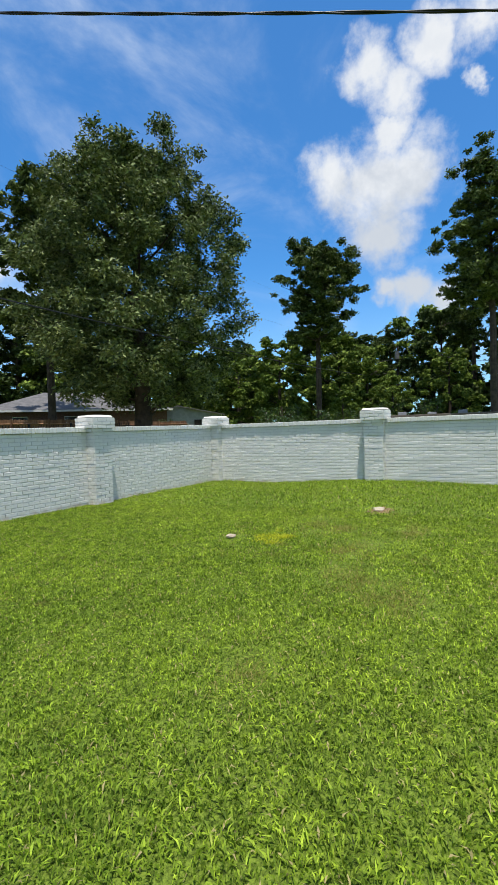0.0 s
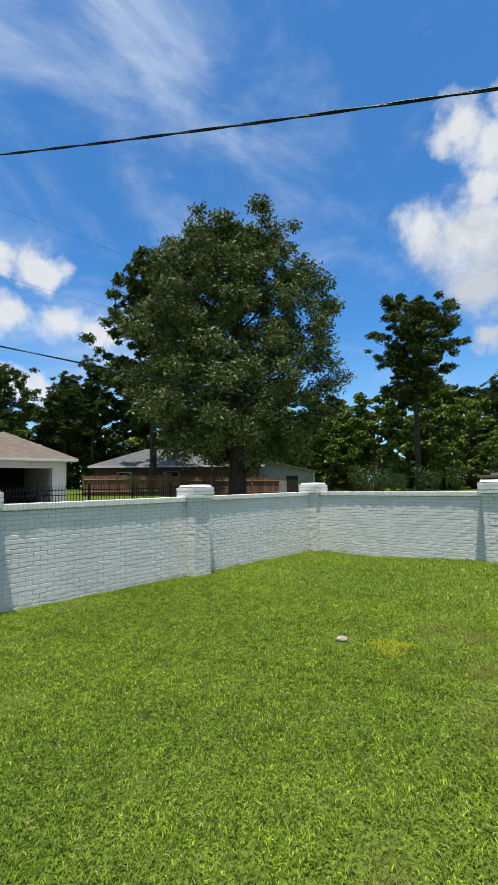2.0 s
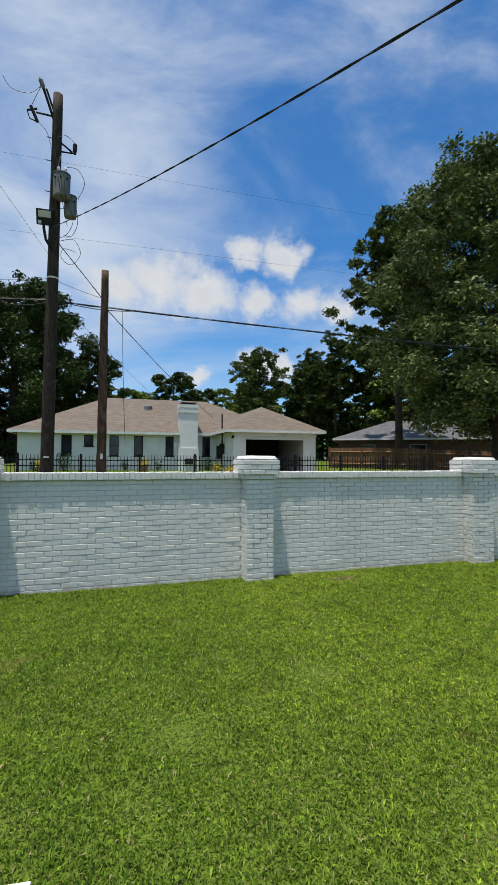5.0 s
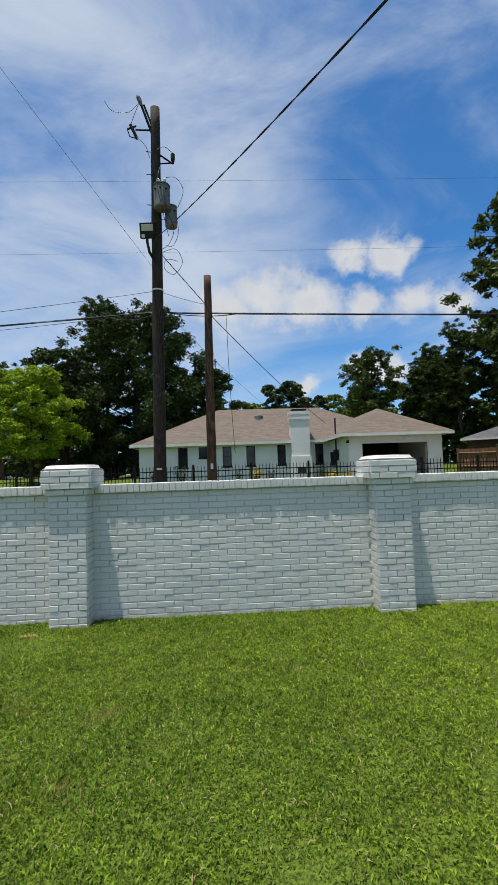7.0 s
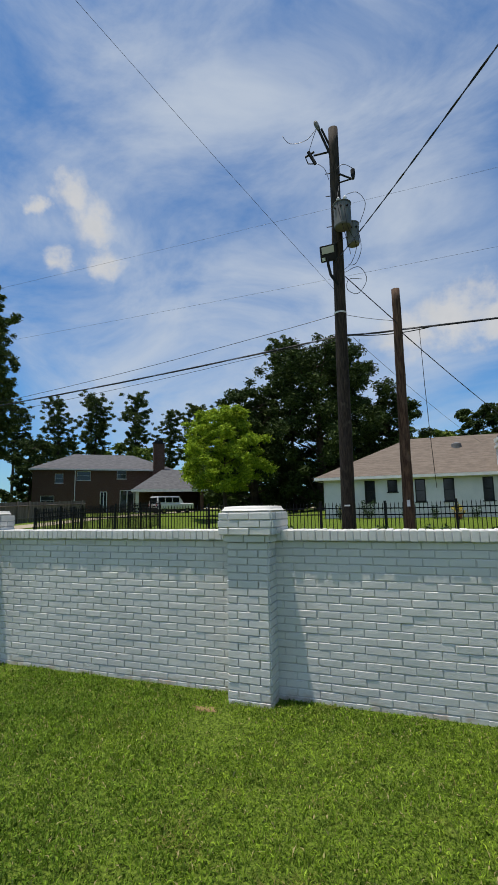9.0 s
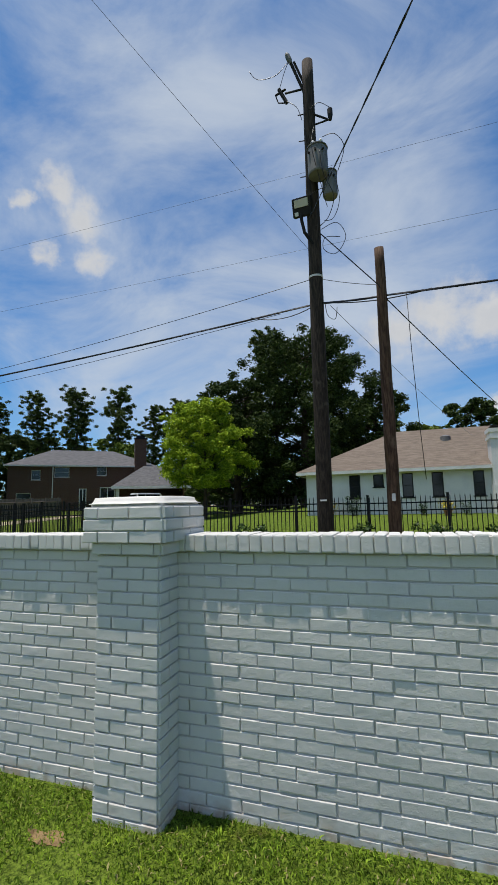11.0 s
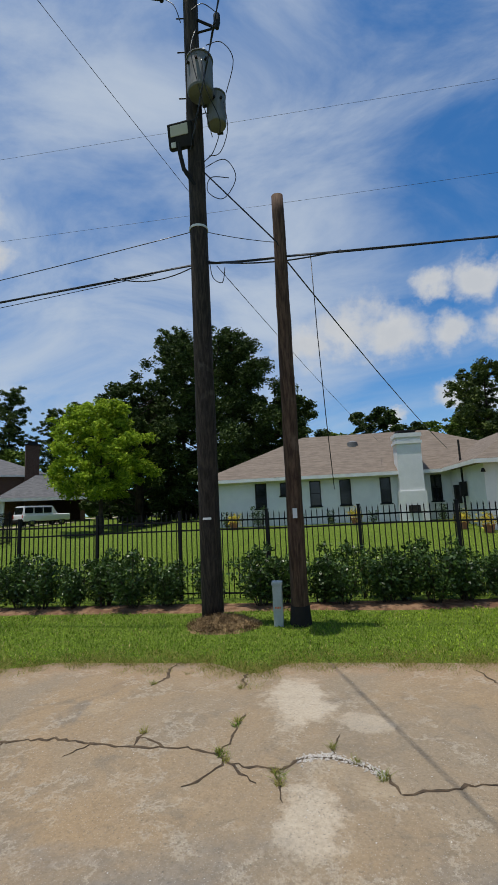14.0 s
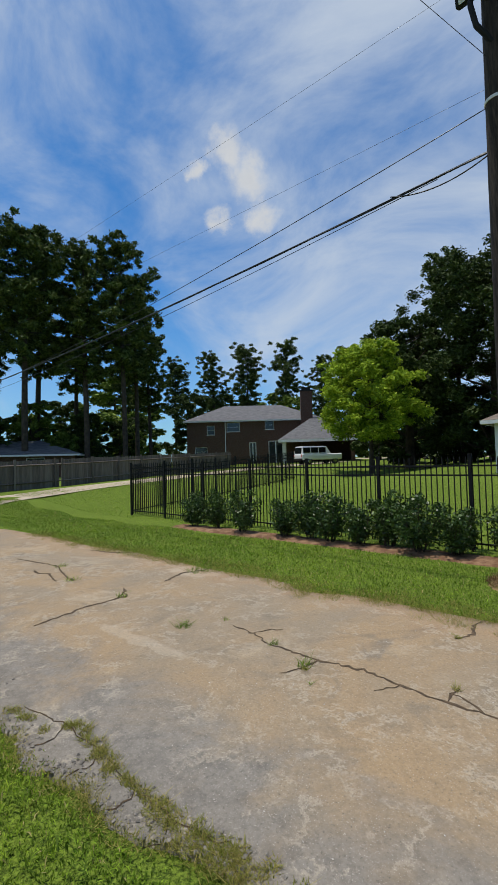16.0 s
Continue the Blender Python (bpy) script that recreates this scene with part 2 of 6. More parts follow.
def concrete_paint(g, co, where):
    """Old tan slab: clay stains, a grey worn margin, dark damp marks, pale skim patches, exposed grit and hairlines."""
    at = g.add("ShaderNodeSeparateXYZ")
    g.put(at.inputs[0], where)
    big = g.noise(where, 0.42, 6.0, 0.62, 0.9)
    mid = g.noise(where, 1.9, 7.0, 0.68, 0.6)
    small = g.noise(where, 7.0, 7.0, 0.72)
    fine = g.noise(where, 34.0, 8.0, 0.78)
    base = g.mix(g.smooth(big, 0.38, 0.62), (0.258, 0.205, 0.141), (0.308, 0.221, 0.130))
    base = g.mix(g.smooth(mid, 0.48, 0.70, 0.0, 0.75), base, (0.185, 0.155, 0.115))
    base = g.mix(g.smooth(g.noise(where, 0.9, 7.0, 0.7, 0.4), 0.54, 0.70, 0.0, 0.6), base, (0.40, 0.325, 0.225))
    base = g.mix(g.smooth(g.noise(where, 0.7, 6.0, 0.65, 1.2), 0.60, 0.72, 0.0, 0.55), base, (0.135, 0.122, 0.105))
    ragged = g.math("MULTIPLY", g.math("SUBTRACT", g.noise(where, 3.2, 6.0, 0.7), 0.5), 2.2)
    for cx, cy, sx, sy, strength in ((1.25, 4.75, 0.42, 0.70, 0.75), (1.35, 3.0, 0.26, 0.48, 0.7), (1.85, 4.3, 0.3, 0.25, 0.5), (-4.9, 5.55, 0.7, 0.4, 0.5), (-3.2, 3.1, 1.1, 0.12, 0.3)):
        away = g.vec("LENGTH", g.vec("MULTIPLY", g.vec("SUBTRACT", where, (cx, cy, -0.05)), (1 / sx, 1 / sy, 0.0)))
        skim = g.smooth(g.math("ADD", g.math("SUBTRACT", 1.0, away), ragged), 0.0, 0.45, 0.0, strength)
        base = g.mix(skim, base, (0.50, 0.43, 0.33))
    # the near margin has lost its skin and shows blue-grey stone
    drift = g.math("ADD", at.outputs[1], g.math("MULTIPLY", g.math("SUBTRACT", g.noise(where, 0.9, 7.0, 0.68, 0.5), 0.5), 3.4))
    bare = g.smooth(drift, 2.9, 1.9, 0.0, 0.85)
    stone = g.mix(g.smooth(small, 0.36, 0.64), (0.140, 0.135, 0.126), (0.222, 0.210, 0.190))
    base = g.mix(bare, base, stone)
    clay = g.smooth(g.math("ADD", at.outputs[1], g.math("MULTIPLY", g.math("SUBTRACT", mid, 0.5), 2.6)), 5.0, 5.9, 0.0, 0.65)
    base = g.mix(clay, base, (0.345, 0.225, 0.125))
    vein = g.math("ABSOLUTE", g.math("SUBTRACT", g.noise(where, 0.8, 9.0, 0.72, 0.1), 0.5))
    base = g.mix(g.math("MULTIPLY", g.smooth(vein, 0.0, 0.022, 0.5, 0.0), g.smooth(mid, 0.42, 0.56)), base, (0.44, 0.385, 0.30))
    base = g.mix(g.smooth(small, 0.50, 0.72, 0.0, 0.34), base, g.mix(1.0, base, (0.60, 0.60, 0.61), "MULTIPLY"))
    grit = g.smooth(g.noise(where, 120.0, 2.0), 0.60, 0.70)
    base = g.mix(g.math("MULTIPLY", grit, 0.5), base, (0.54, 0.50, 0.44))
    pits = g.smooth(g.noise(where, 60.0, 4.0, 0.65), 0.57, 0.68)
    base = g.mix(g.math("MULTIPLY", pits, 0.6), base, (0.085, 0.075, 0.062))
    return g.mix(g.smooth(fine, 0.35, 0.7, 0.0, 0.6), base, g.mix(1.0, base, (0.60, 0.59, 0.57), "MULTIPLY"))


def pole_paint(a, b, bare):
    """Creosoted wood: dark streaks along the grain, bare worn patches."""
    def paint(g, co, where):
        grain = g.add("ShaderNodeMapping")
        grain.inputs["Scale"].default_value = (28.0, 28.0, 1.4)
        g.put(grain.inputs[0], where)
        streak = g.noise(grain.outputs[0], 1.0, 6.0, 0.65)
        base = g.mix(g.smooth(streak, 0.35, 0.7), a, b)
        return g.mix(g.smooth(g.noise(where, 3.5, 4.0), 0.6, 0.75, 0.0, 0.5), base, bare)

    return paint


def bark_bump(g, co, where):
    grain = g.add("ShaderNodeMapping")
    grain.inputs["Scale"].default_value = (30.0, 30.0, 2.0)
    g.put(grain.inputs[0], where)
    return g.noise(grain.outputs[0], 1.0, 6.0, 0.7), 0.8, 0.02


def shingle_paint(a, b):
    def paint(g, co, where):
        rows = g.add("ShaderNodeMapping")
        rows.inputs["Scale"].default_value = (1.2, 1.2, 9.0)
        g.put(rows.inputs[0], where)
        return g.mix(g.smooth(g.noise(rows.outputs[0], 1.6, 5.0, 0.7), 0.36, 0.66), a, b)

    return paint


def plank_paint(a, b):
    def paint(g, co, where):
        grain = g.add("ShaderNodeMapping")
        grain.inputs["Scale"].default_value = (6.0, 6.0, 0.8)
        g.put(grain.inputs[0], where)
        rnd = g.add("ShaderNodeObjectInfo").outputs["Random"]
        v = g.math("ADD", g.math("MULTIPLY", g.noise(grain.outputs[0], 2.0, 5.0), 0.7), g.math("MULTIPLY", rnd, 0.35))
        return g.mix(g.smooth(v, 0.3, 0.8), a, b)

    return paint


def wall_brick_paint(g, co, where):
    n = g.add("ShaderNodeTexBrick")
    spin = g.add("ShaderNodeMapping")
    spin.inputs["Rotation"].default_value = (radians(90), 0, 0)
    g.put(spin.inputs[0], co)
    g.put(n.inputs["Vector"], spin.outputs[0])
    n.inputs["Color1"].default_value = (0.115, 0.055, 0.036, 1)
    n.inputs["Color2"].default_value = (0.075, 0.038, 0.028, 1)
    n.inputs["Mortar"].default_value = (0.14, 0.11, 0.09, 1)
    n.inputs["Scale"].default_value = 4.9
    n.inputs["Mortar Size"].default_value = 0.012
    return n.outputs[0]


M_BRICK = material("painted_brick", brick_paint, 0.62, bump=brick_bump)
M_MORTAR = material("painted_mortar", two_tone((0.68, 0.665, 0.635), (0.59, 0.58, 0.555), 4, 60), 0.8, bump=rough_bump(60, 0.6, 0.006))
M_GRASS = material("turf", grass_paint, 0.95, bump=rough_bump(34, 0.9, 0.03), specular=0.1)
M_BLADE = material("grass_blades", blade_paint, 0.65, specular=0.18, sheer=0.3)
M_DRY = material("dry_straw", two_tone((0.34, 0.23, 0.11), (0.15, 0.095, 0.045), 9, 80), 0.95, bump=rough_bump(60, 0.8, 0.02))
M_SOIL = material("soil", two_tone((0.20, 0.12, 0.07), (0.12, 0.08, 0.05), 8, 70), 0.95, bump=rough_bump(50, 0.8, 0.02))
M_CRACKSOIL = material("crack_soil", two_tone((0.13, 0.09, 0.055), (0.07, 0.05, 0.033), 12, 90), 0.95, bump=rough_bump(80, 0.9, 0.015))
M_GRIT = material("pale_grit", two_tone((0.62, 0.59, 0.54), (0.36, 0.33, 0.29), 60, 200), 0.9)
M_RUBBLE = material("concrete_crumbs", two_tone((0.30, 0.275, 0.24), (0.15, 0.14, 0.125), 30, 160), 0.9)
M_MULCH = material("mulch", two_tone((0.15, 0.075, 0.04), (0.29, 0.175, 0.10), 7, 60), 0.95, bump=rough_bump(45, 0.9, 0.03))
M_CONCRETE = material("worn_concrete", concrete_paint, 0.9, bump=rough_bump(60, 0.45, 0.008))
M_PATCH = material("concrete_patch", two_tone((0.47, 0.40, 0.30), (0.35, 0.285, 0.20), 5, 60), 0.9, bump=rough_bump(70, 0.4, 0.006))
M_POLE = material("creosoted_pole", pole_paint((0.019, 0.014, 0.011), (0.068, 0.050, 0.039), (0.125, 0.105, 0.088)), 0.85, bump=bark_bump)
M_OLDPOLE = material("reddish_pole", pole_paint((0.045, 0.022, 0.013), (0.14, 0.082, 0.052), (0.19, 0.13, 0.09)), 0.85, bump=bark_bump)
M_BARK = material("bark", two_tone((0.085, 0.062, 0.045), (0.045, 0.034, 0.026), 3, 30), 0.95, bump=bark_bump)
# the pale oak tone paints highlights onto random leaves
M_OAK = material("oak_leaves", leafy((0.022, 0.042, 0.010), (0.195, 0.245, 0.080), 0.9), 0.6, specular=0.25, sheer=0.12)
# low tone near black: deep shade among the trees put into the leaf colour
M_DARKLEAF = material("dark_shaded_leaves", leafy((0.018, 0.034, 0.009), (0.070, 0.105, 0.026)), 0.7, specular=0.15, sheer=0.08)
# the brighter needle tone carries the sunlit look of the crown tops
M_PINE = material("pine_needles", leafy((0.022, 0.040, 0.011), (0.145, 0.190, 0.052)), 0.7, specular=0.15, sheer=0.08)
M_BRIGHT = material("bright_leaves", leafy((0.11, 0.20, 0.016), (0.42, 0.54, 0.05), 0.9), 0.75, specular=0.12, sheer=0.3)
M_MIDLEAF = material("mid_leaves", leafy((0.045, 0.085, 0.015), (0.200, 0.270, 0.050)), 0.75, specular=0.12, sheer=0.10)
M_HEDGE = material("hedge_leaves", leafy((0.013, 0.034, 0.008), (0.070, 0.130, 0.024), 2.0), 0.38, sheer=0.15)
M_IRON = material("black_iron", lambda g, co, w: (0.008, 0.008, 0.009), 0.6, specular=0.2)
M_WHITEWALL = material("white_render", two_tone((0.80, 0.80, 0.79), (0.74, 0.745, 0.74), 2, 30), 0.8, bump=rough_bump(25, 0.2, 0.01))
M_TRIM = material("white_trim", two_tone((0.78, 0.78, 0.76), (0.70, 0.70, 0.68), 3, 40), 0.6)
M_SHINGLE = material("brown_shingle", shingle_paint((0.135, 0.108, 0.085), (0.205, 0.165, 0.132)), 0.95, bump=rough_bump(30, 0.5, 0.02))
M_SLATE = material("grey_shingle", shingle_paint((0.085, 0.085, 0.09), (0.15, 0.148, 0.15)), 0.95, bump=rough_bump(30, 0.5, 0.02))
M_DARKBRICK = material("dark_brick", wall_brick_paint, 0.9)
M_GLASS = material("dark_window", lambda g, co, w: (0.010, 0.013, 0.016), 0.08, specular=0.6)
# near-black for dark parts, and painted shade inside rooms and garage
M_DARK = material("dark_parts_and_room_shade", two_tone((0.035, 0.028, 0.024), (0.02, 0.017, 0.015), 3, 20), 0.9)
M_PLANK = material("brown_planks", plank_paint((0.15, 0.075, 0.042), (0.26, 0.145, 0.085)), 0.9)
M_GREYPLANK = material("weathered_planks", plank_paint((0.115, 0.095, 0.082), (0.20, 0.17, 0.15)), 0.9)
M_DRYBLADE = material("dry_blades", leafy((0.16, 0.20, 0.032), (0.37, 0.31, 0.11), 3.0), 0.8, specular=0.1, sheer=0.35)
M_STEEL = material("grey_tank", two_tone((0.18, 0.183, 0.182), (0.12, 0.123, 0.122), 3, 40), 0.6, 0.0)
M_DARKSTEEL = material("dark_hardware", two_tone((0.014, 0.014, 0.015), (0.024, 0.022, 0.020), 5, 60), 0.7, 0.0, specular=0.2)
M_CABLE = material("black_cable", lambda g, co, w: (0.010, 0.010, 0.011), 0.4)
M_WIRE = material("thin_wire", lambda g, co, w: (0.05, 0.05, 0.052), 0.4, 0.5)
M_LENS = material("lamp_lens", lambda g, co, w: (0.52, 0.50, 0.43), 0.35)
M_PEDESTAL = material("pale_plastic", two_tone((0.50, 0.53, 0.50), (0.42, 0.45, 0.42), 6, 50), 0.55)
M_ORANGE = material("orange_print", lambda g, co, w: (0.75, 0.16, 0.05), 0.6)
M_CARWHITE = material("car_paint", lambda g, co, w: (0.72, 0.73, 0.74), 0.2, specular=0.6)
M_TYRE = material("tyre_rubber", lambda g, co, w: (0.018, 0.018, 0.018), 0.85)
M_CHROME = material("bright_metal", lambda g, co, w: (0.6, 0.6, 0.62), 0.25, 1.0)
M_RED = material("red_lamp", lambda g, co, w: (0.45, 0.02, 0.02), 0.3)
M_BOARD = material("white_board", two_tone((0.80, 0.79, 0.74), (0.68, 0.66, 0.60), 5, 60), 0.7)
M_HOSE = material("green_hose", two_tone((0.012, 0.075, 0.055), (0.008, 0.05, 0.04), 5, 60), 0.45)
M_GREYMETAL = material("shed_siding", two_tone((0.30, 0.31, 0.32), (0.24, 0.25, 0.26), 3, 30), 0.6)
M_STRAW = material("yellow_plant", leafy((0.45, 0.34, 0.03), (0.62, 0.50, 0.06)), 0.7)
M_CLOVER = material("clover", leafy((0.38, 0.42, 0.02), (0.58, 0.56, 0.05), 3.0), 0.8, specular=0.1, sheer=0.3)
M_TERRA = material("clay_pot", two_tone((0.36, 0.15, 0.08), (0.28, 0.11, 0.06), 6, 40), 0.8)


# ---- mesh helpers ----
def mesh_object(name, verts, faces, mat, parent=None, label="", soft=False):
    me = bpy.data.meshes.new(name)
    me.from_pydata([tuple(v) for v in verts], [], faces)
    me.materials.append(mat)
    if soft:
        me.shade_smooth()
    ob = new(name, me)
    ob.parent = parent
    if label:
        ob["label"] = label
    return ob


def holder(name, at=(0, 0, 0), turn=0.0):
    ob = new(name)
    ob.matrix_world = pose(*at, 0, 0, turn)
    return ob


def box(x0, x1, y0, y1, z0, z1, bevel=0.0):
    """Verts and faces of a box, with chamfered edges where bevel is given."""
    bm = bmesh.new()
    bmesh.ops.create_cube(bm, size=1.0)
    for v in bm.verts:
        v.co = ((x0 + x1) / 2 + v.co.x * (x1 - x0), (y0 + y1) / 2 + v.co.y * (y1 - y0), (z0 + z1) / 2 + v.co.z * (z1 - z0))
    if bevel:
        bmesh.ops.bevel(bm, geom=bm.edges[:], offset=bevel, segments=2, affect="EDGES", profile=0.6)
    bm.verts.index_update()
    got = [v.co.copy() for v in bm.verts], [[v.index for v in f.verts] for f in bm.faces]
    bm.free()
    return got


def tube(points, radii, sides=8, caps=True):
    """A tube along points, with one radius or a radius for each point."""
    pts = [Vector(p) for p in points]
    if not hasattr(radii, "__len__"):
        radii = [radii] * len(pts)
    verts, faces = [], []
    side = None
    for k, p in enumerate(pts):
        d = (pts[min(k + 1, len(pts) - 1)] - pts[max(k - 1, 0)]).normalized()
        if side is None:
            side = d.cross(Vector((0, 0, 1)) if abs(d.z) < 0.9 else Vector((1, 0, 0))).normalized()
        side = (side - d * side.dot(d)).normalized()
        other = d.cross(side)
        for n in range(sides):
            a = 2 * math.pi * n / sides
            verts.append(p + (side * math.cos(a) + other * math.sin(a)) * radii[k])
    for k in range(len(pts) - 1):
        for n in range(sides):
            m = (n + 1) % sides
            faces.append([k * sides + n, k * sides + m, (k + 1) * sides + m, (k + 1) * sides + n])
    if caps:
        faces.append(list(range(sides))[::-1])
        faces.append([(len(pts) - 1) * sides + n for n in range(sides)])
    return verts, faces


def join(*pieces):
    verts, faces = [], []
    for v, f in pieces:
        n = len(verts)
        verts += list(v)
        faces += [[i + n for i in face] for face in f]
    return verts, faces


def big_mesh(name, verts, quads, mat, parent=None):
    """A mesh from numpy arrays: verts (n, 3) and faces (m, 3 or 4)."""
    me = bpy.data.meshes.new(name)
    k = quads.shape[1]
    me.vertices.add(len(verts))
    me.vertices.foreach_set("co", verts.astype(np.float32).ravel())
    me.loops.add(quads.size)
    me.loops.foreach_set("vertex_index", quads.astype(np.int32).ravel())
    me.polygons.add(len(quads))
    me.polygons.foreach_set("loop_start", np.arange(0, quads.size, k, dtype=np.int32))
    me.update(calc_edges=True)
    me.materials.append(mat)
    ob = new(name, me)
    ob.parent = parent
    return ob


def smoothstep(a, b, x):
    t = np.clip((np.asarray(x, float) - a) / (b - a), 0, 1)
    return t * t * (3 - 2 * t)


# ---- the lie of the land ----
def land(x, y):
    x, y = np.asarray(x, float), np.asarray(y, float)
    yard = 0.02 + 0.14 * smoothstep(2.5, 6.0, x) * smoothstep(-1.0, -4.6, y)
    alley = -0.11 + 0.08 * smoothstep(5.3, 6.2, y) + 0.07 * smoothstep(6.0, 8.6, y) + 0.06 * smoothstep(1.9, 1.2, y)
    near = yard + (alley - yard) * smoothstep(0.05, 0.16, y) * smoothstep(11.2, 10.8, x)
    slope = 0.024 + 0.050 * smoothstep(-15.0, -5.0, x)
    rise = slope * np.clip(y - 9.2, 0, 13) + 0.022 * np.clip(y - 22.2, 0, 40)
    west = 0.45 * smoothstep(-13.0, -20.0, x)
    east = 0.9 * smoothstep(11.5, 34.0, x)
    roll = 0.02 * np.sin(x * 1.3 + 0.5) * np.sin(y * 1.1) * smoothstep(0.3, 1.5, np.abs(y))
    return near + np.maximum(rise, east * smoothstep(60, 0, y)) + west + roll


def ground_at(x, y):
    return float(land(x, y))


def build_ground():
    def lines(a, b, step):
        core = list(np.arange(a, b + 1e-6, step))
        far = [1.5 * 1.32 ** k for k in range(22)]
        return np.array([a - f for f in far][::-1] + core + [b + f for f in far])

    xs, ys = lines(-15.0, 14.0, 0.25), lines(-9.0, 12.0, 0.125)
    gx, gy = np.meshgrid(xs, ys)
    verts = np.stack([gx, gy, land(gx, gy)], -1).reshape(-1, 3)
    n = len(xs)
    i = np.arange((len(ys) - 1) * (n - 1))
    a = i // (n - 1) * n + i % (n - 1)
    ob = big_mesh("ground", verts, np.stack([a, a + 1, a + n + 1, a + n], 1), M_GRASS)
    ob.data.shade_smooth()
    tagged(ob, "mown green lawn with yellowed patches, rising behind the alley", "ground", kind="structure")


build_ground()


# ---- painted brick garden wall ----
COURSE, PITCH, JOINT = 0.0677, 0.2032, 0.0098
COURSES = 21
TOP = COURSES * COURSE
rng = np.random.default_rng(7)


def brick_shape(length, height, depth, seed, chip=0.12):
    """One brick, its worn face towards -y and its back left open inside the mortar."""
    r = np.random.default_rng(seed)
    c = 0.0032
    verts, faces = [], []
    for ring, (y, inset) in enumerate(((0.03, 0.0), (-depth + c, 0.0), (-depth, c))):
        for k, (u, w) in enumerate(((0, 0), (1, 0), (1, 1), (0, 1))):
            x = inset if u == 0 else length - inset
            z = inset if w == 0 else height - inset
            j = r.normal(0, 0.0013, 3) if ring else np.zeros(3)
            if ring == 2 and r.random() < chip:
                j += ((0.010 if u == 0 else -0.010) * r.random(), 0.003, (0.008 if w == 0 else -0.008) * r.random())
            verts.append((x + j[0], y + j[1] * 0.25, z + j[2]))
    for ring in (0, 4):
        for k in range(4):
            m = (k + 1) % 4
            faces.append([ring + k, ring + m, ring + 4 + m, ring + 4 + k])
    faces.append([8, 9, 10, 11])
    return verts, faces


def brick_data(length, n, height=COURSE - JOINT, depth=0.0088, chip=0.18):
    out = []
    for k in range(n):
        me = bpy.data.meshes.new("brick")
        v, f = brick_shape(length, height, depth + 0.0006 * (k % 3), 31 * k + int(length * 1000), chip)
        me.from_pydata(v, [], f)
        me.materials.append(M_BRICK)
        out.append(me)
    return out


LONG, HALF = brick_data(PITCH - JOINT, 10), brick_data(PITCH / 2 - JOINT, 5)


def brick_rows(length, courses=COURSES, start=-1):
    """Running bond: x, z and length of each brick of a face."""
    rows = []
    for c in range(start, courses):
        x = (-PITCH / 2 if c % 2 else 0.0) + 0.078 - PITCH
        while x < length - 0.03:
            a, b = max(x, 0.0), min(x + PITCH, length)
            if b - a > 0.04:
                rows.append((a, c * COURSE, b - a - 0.007))
            x += PITCH
    return rows


def coping_brick(seed):
    """A brick on edge that caps the wall, rounded by coats of paint."""
    r = np.random.default_rng(seed)
    v, f = box(0, 0.0612, -0.050 + r.normal(0, 0.004), 0.212, TOP + 0.002 + r.normal(0, 0.003), TOP + 0.094 + r.normal(0, 0.0012), 0.008)
    lean = r.normal(0, 0.016)
    return [(p[0] + lean * (p[1] - 0.07) + r.normal(0, 0.0008), p[1], p[2] + r.normal(0, 0.0008)) for p in v], f


COPING = []
for k in range(14):
    me = bpy.data.meshes.new("coping_brick")
    cv, cf = coping_brick(200 + k)
    me.from_pydata(cv, [], cf)
    me.materials.append(M_BRICK)
    COPING.append(me)


def wall_run(name, at, turn, length, singly=False):
    """A stretch of wall along local x; its yard face is local y = 0."""
    wall = holder(name, at, turn)
    tagged(wall, "white-painted brick garden wall with a coping of bricks on edge", "wall", kind="structure")
    core = join(box(0, length, 0.001, 0.19, -0.2, TOP + 0.001), box(0, length, -0.038, 0.198, TOP, TOP + 0.084))
    mesh_object("mortar", *core, M_MORTAR, wall)
    loose = []
    for x, z, size in brick_rows(length):
        if singly and z > -0.01 and z < TOP:
            pool = LONG if size > 0.15 else HALF
            ob = new("brick", pool[int(rng.integers(len(pool)))])
            ob.parent = wall
            fit = size / (PITCH - JOINT if size > 0.15 else PITCH / 2 - JOINT)
            ob.matrix_local = pose(x + rng.normal(0, 0.002), rng.normal(0, 0.0011), z + rng.normal(0, 0.0014), rng.normal(0, 0.45), rng.normal(0, 0.4), 0) @ Matrix.Diagonal((fit, 1, 1, 1))
        else:
            v, f = brick_shape(size, COURSE - JOINT, 0.0088 + rng.normal(0, 0.0010), int(rng.integers(1 << 30)))
            loose.append(([(p[0] + x, p[1], p[2] + z) for p in v], f))
    # the outer face, laid the same way
    for x, z, size in brick_rows(length):
        v, f = brick_shape(size, COURSE - JOINT, 0.006, int(rng.integers(1 << 30)))
        loose.append(([(length - p[0] - x, 0.191 - p[1], p[2] + z) for p in v], f))
    tagged(mesh_object("bricks", *join(*loose), M_BRICK, wall), kind="stuff")
    n, tops = int(length / 0.0668), []
    for k in range(n):
        x = 0.004 + k * length / n
        if singly:
            ob = new("coping_brick", COPING[int(rng.integers(len(COPING)))])
            ob.parent = wall
            ob.matrix_local = pose(x + rng.normal(0, 0.001), rng.normal(0, 0.003), rng.normal(0, 0.0008))
        else:
            v, f = coping_brick(int(rng.integers(1 << 30)))
            tops.append(([(p[0] + x, p[1], p[2]) for p in v], f))
    if tops:
        tagged(mesh_object("coping", *join(*tops), M_BRICK, wall), kind="stuff")
    return wall


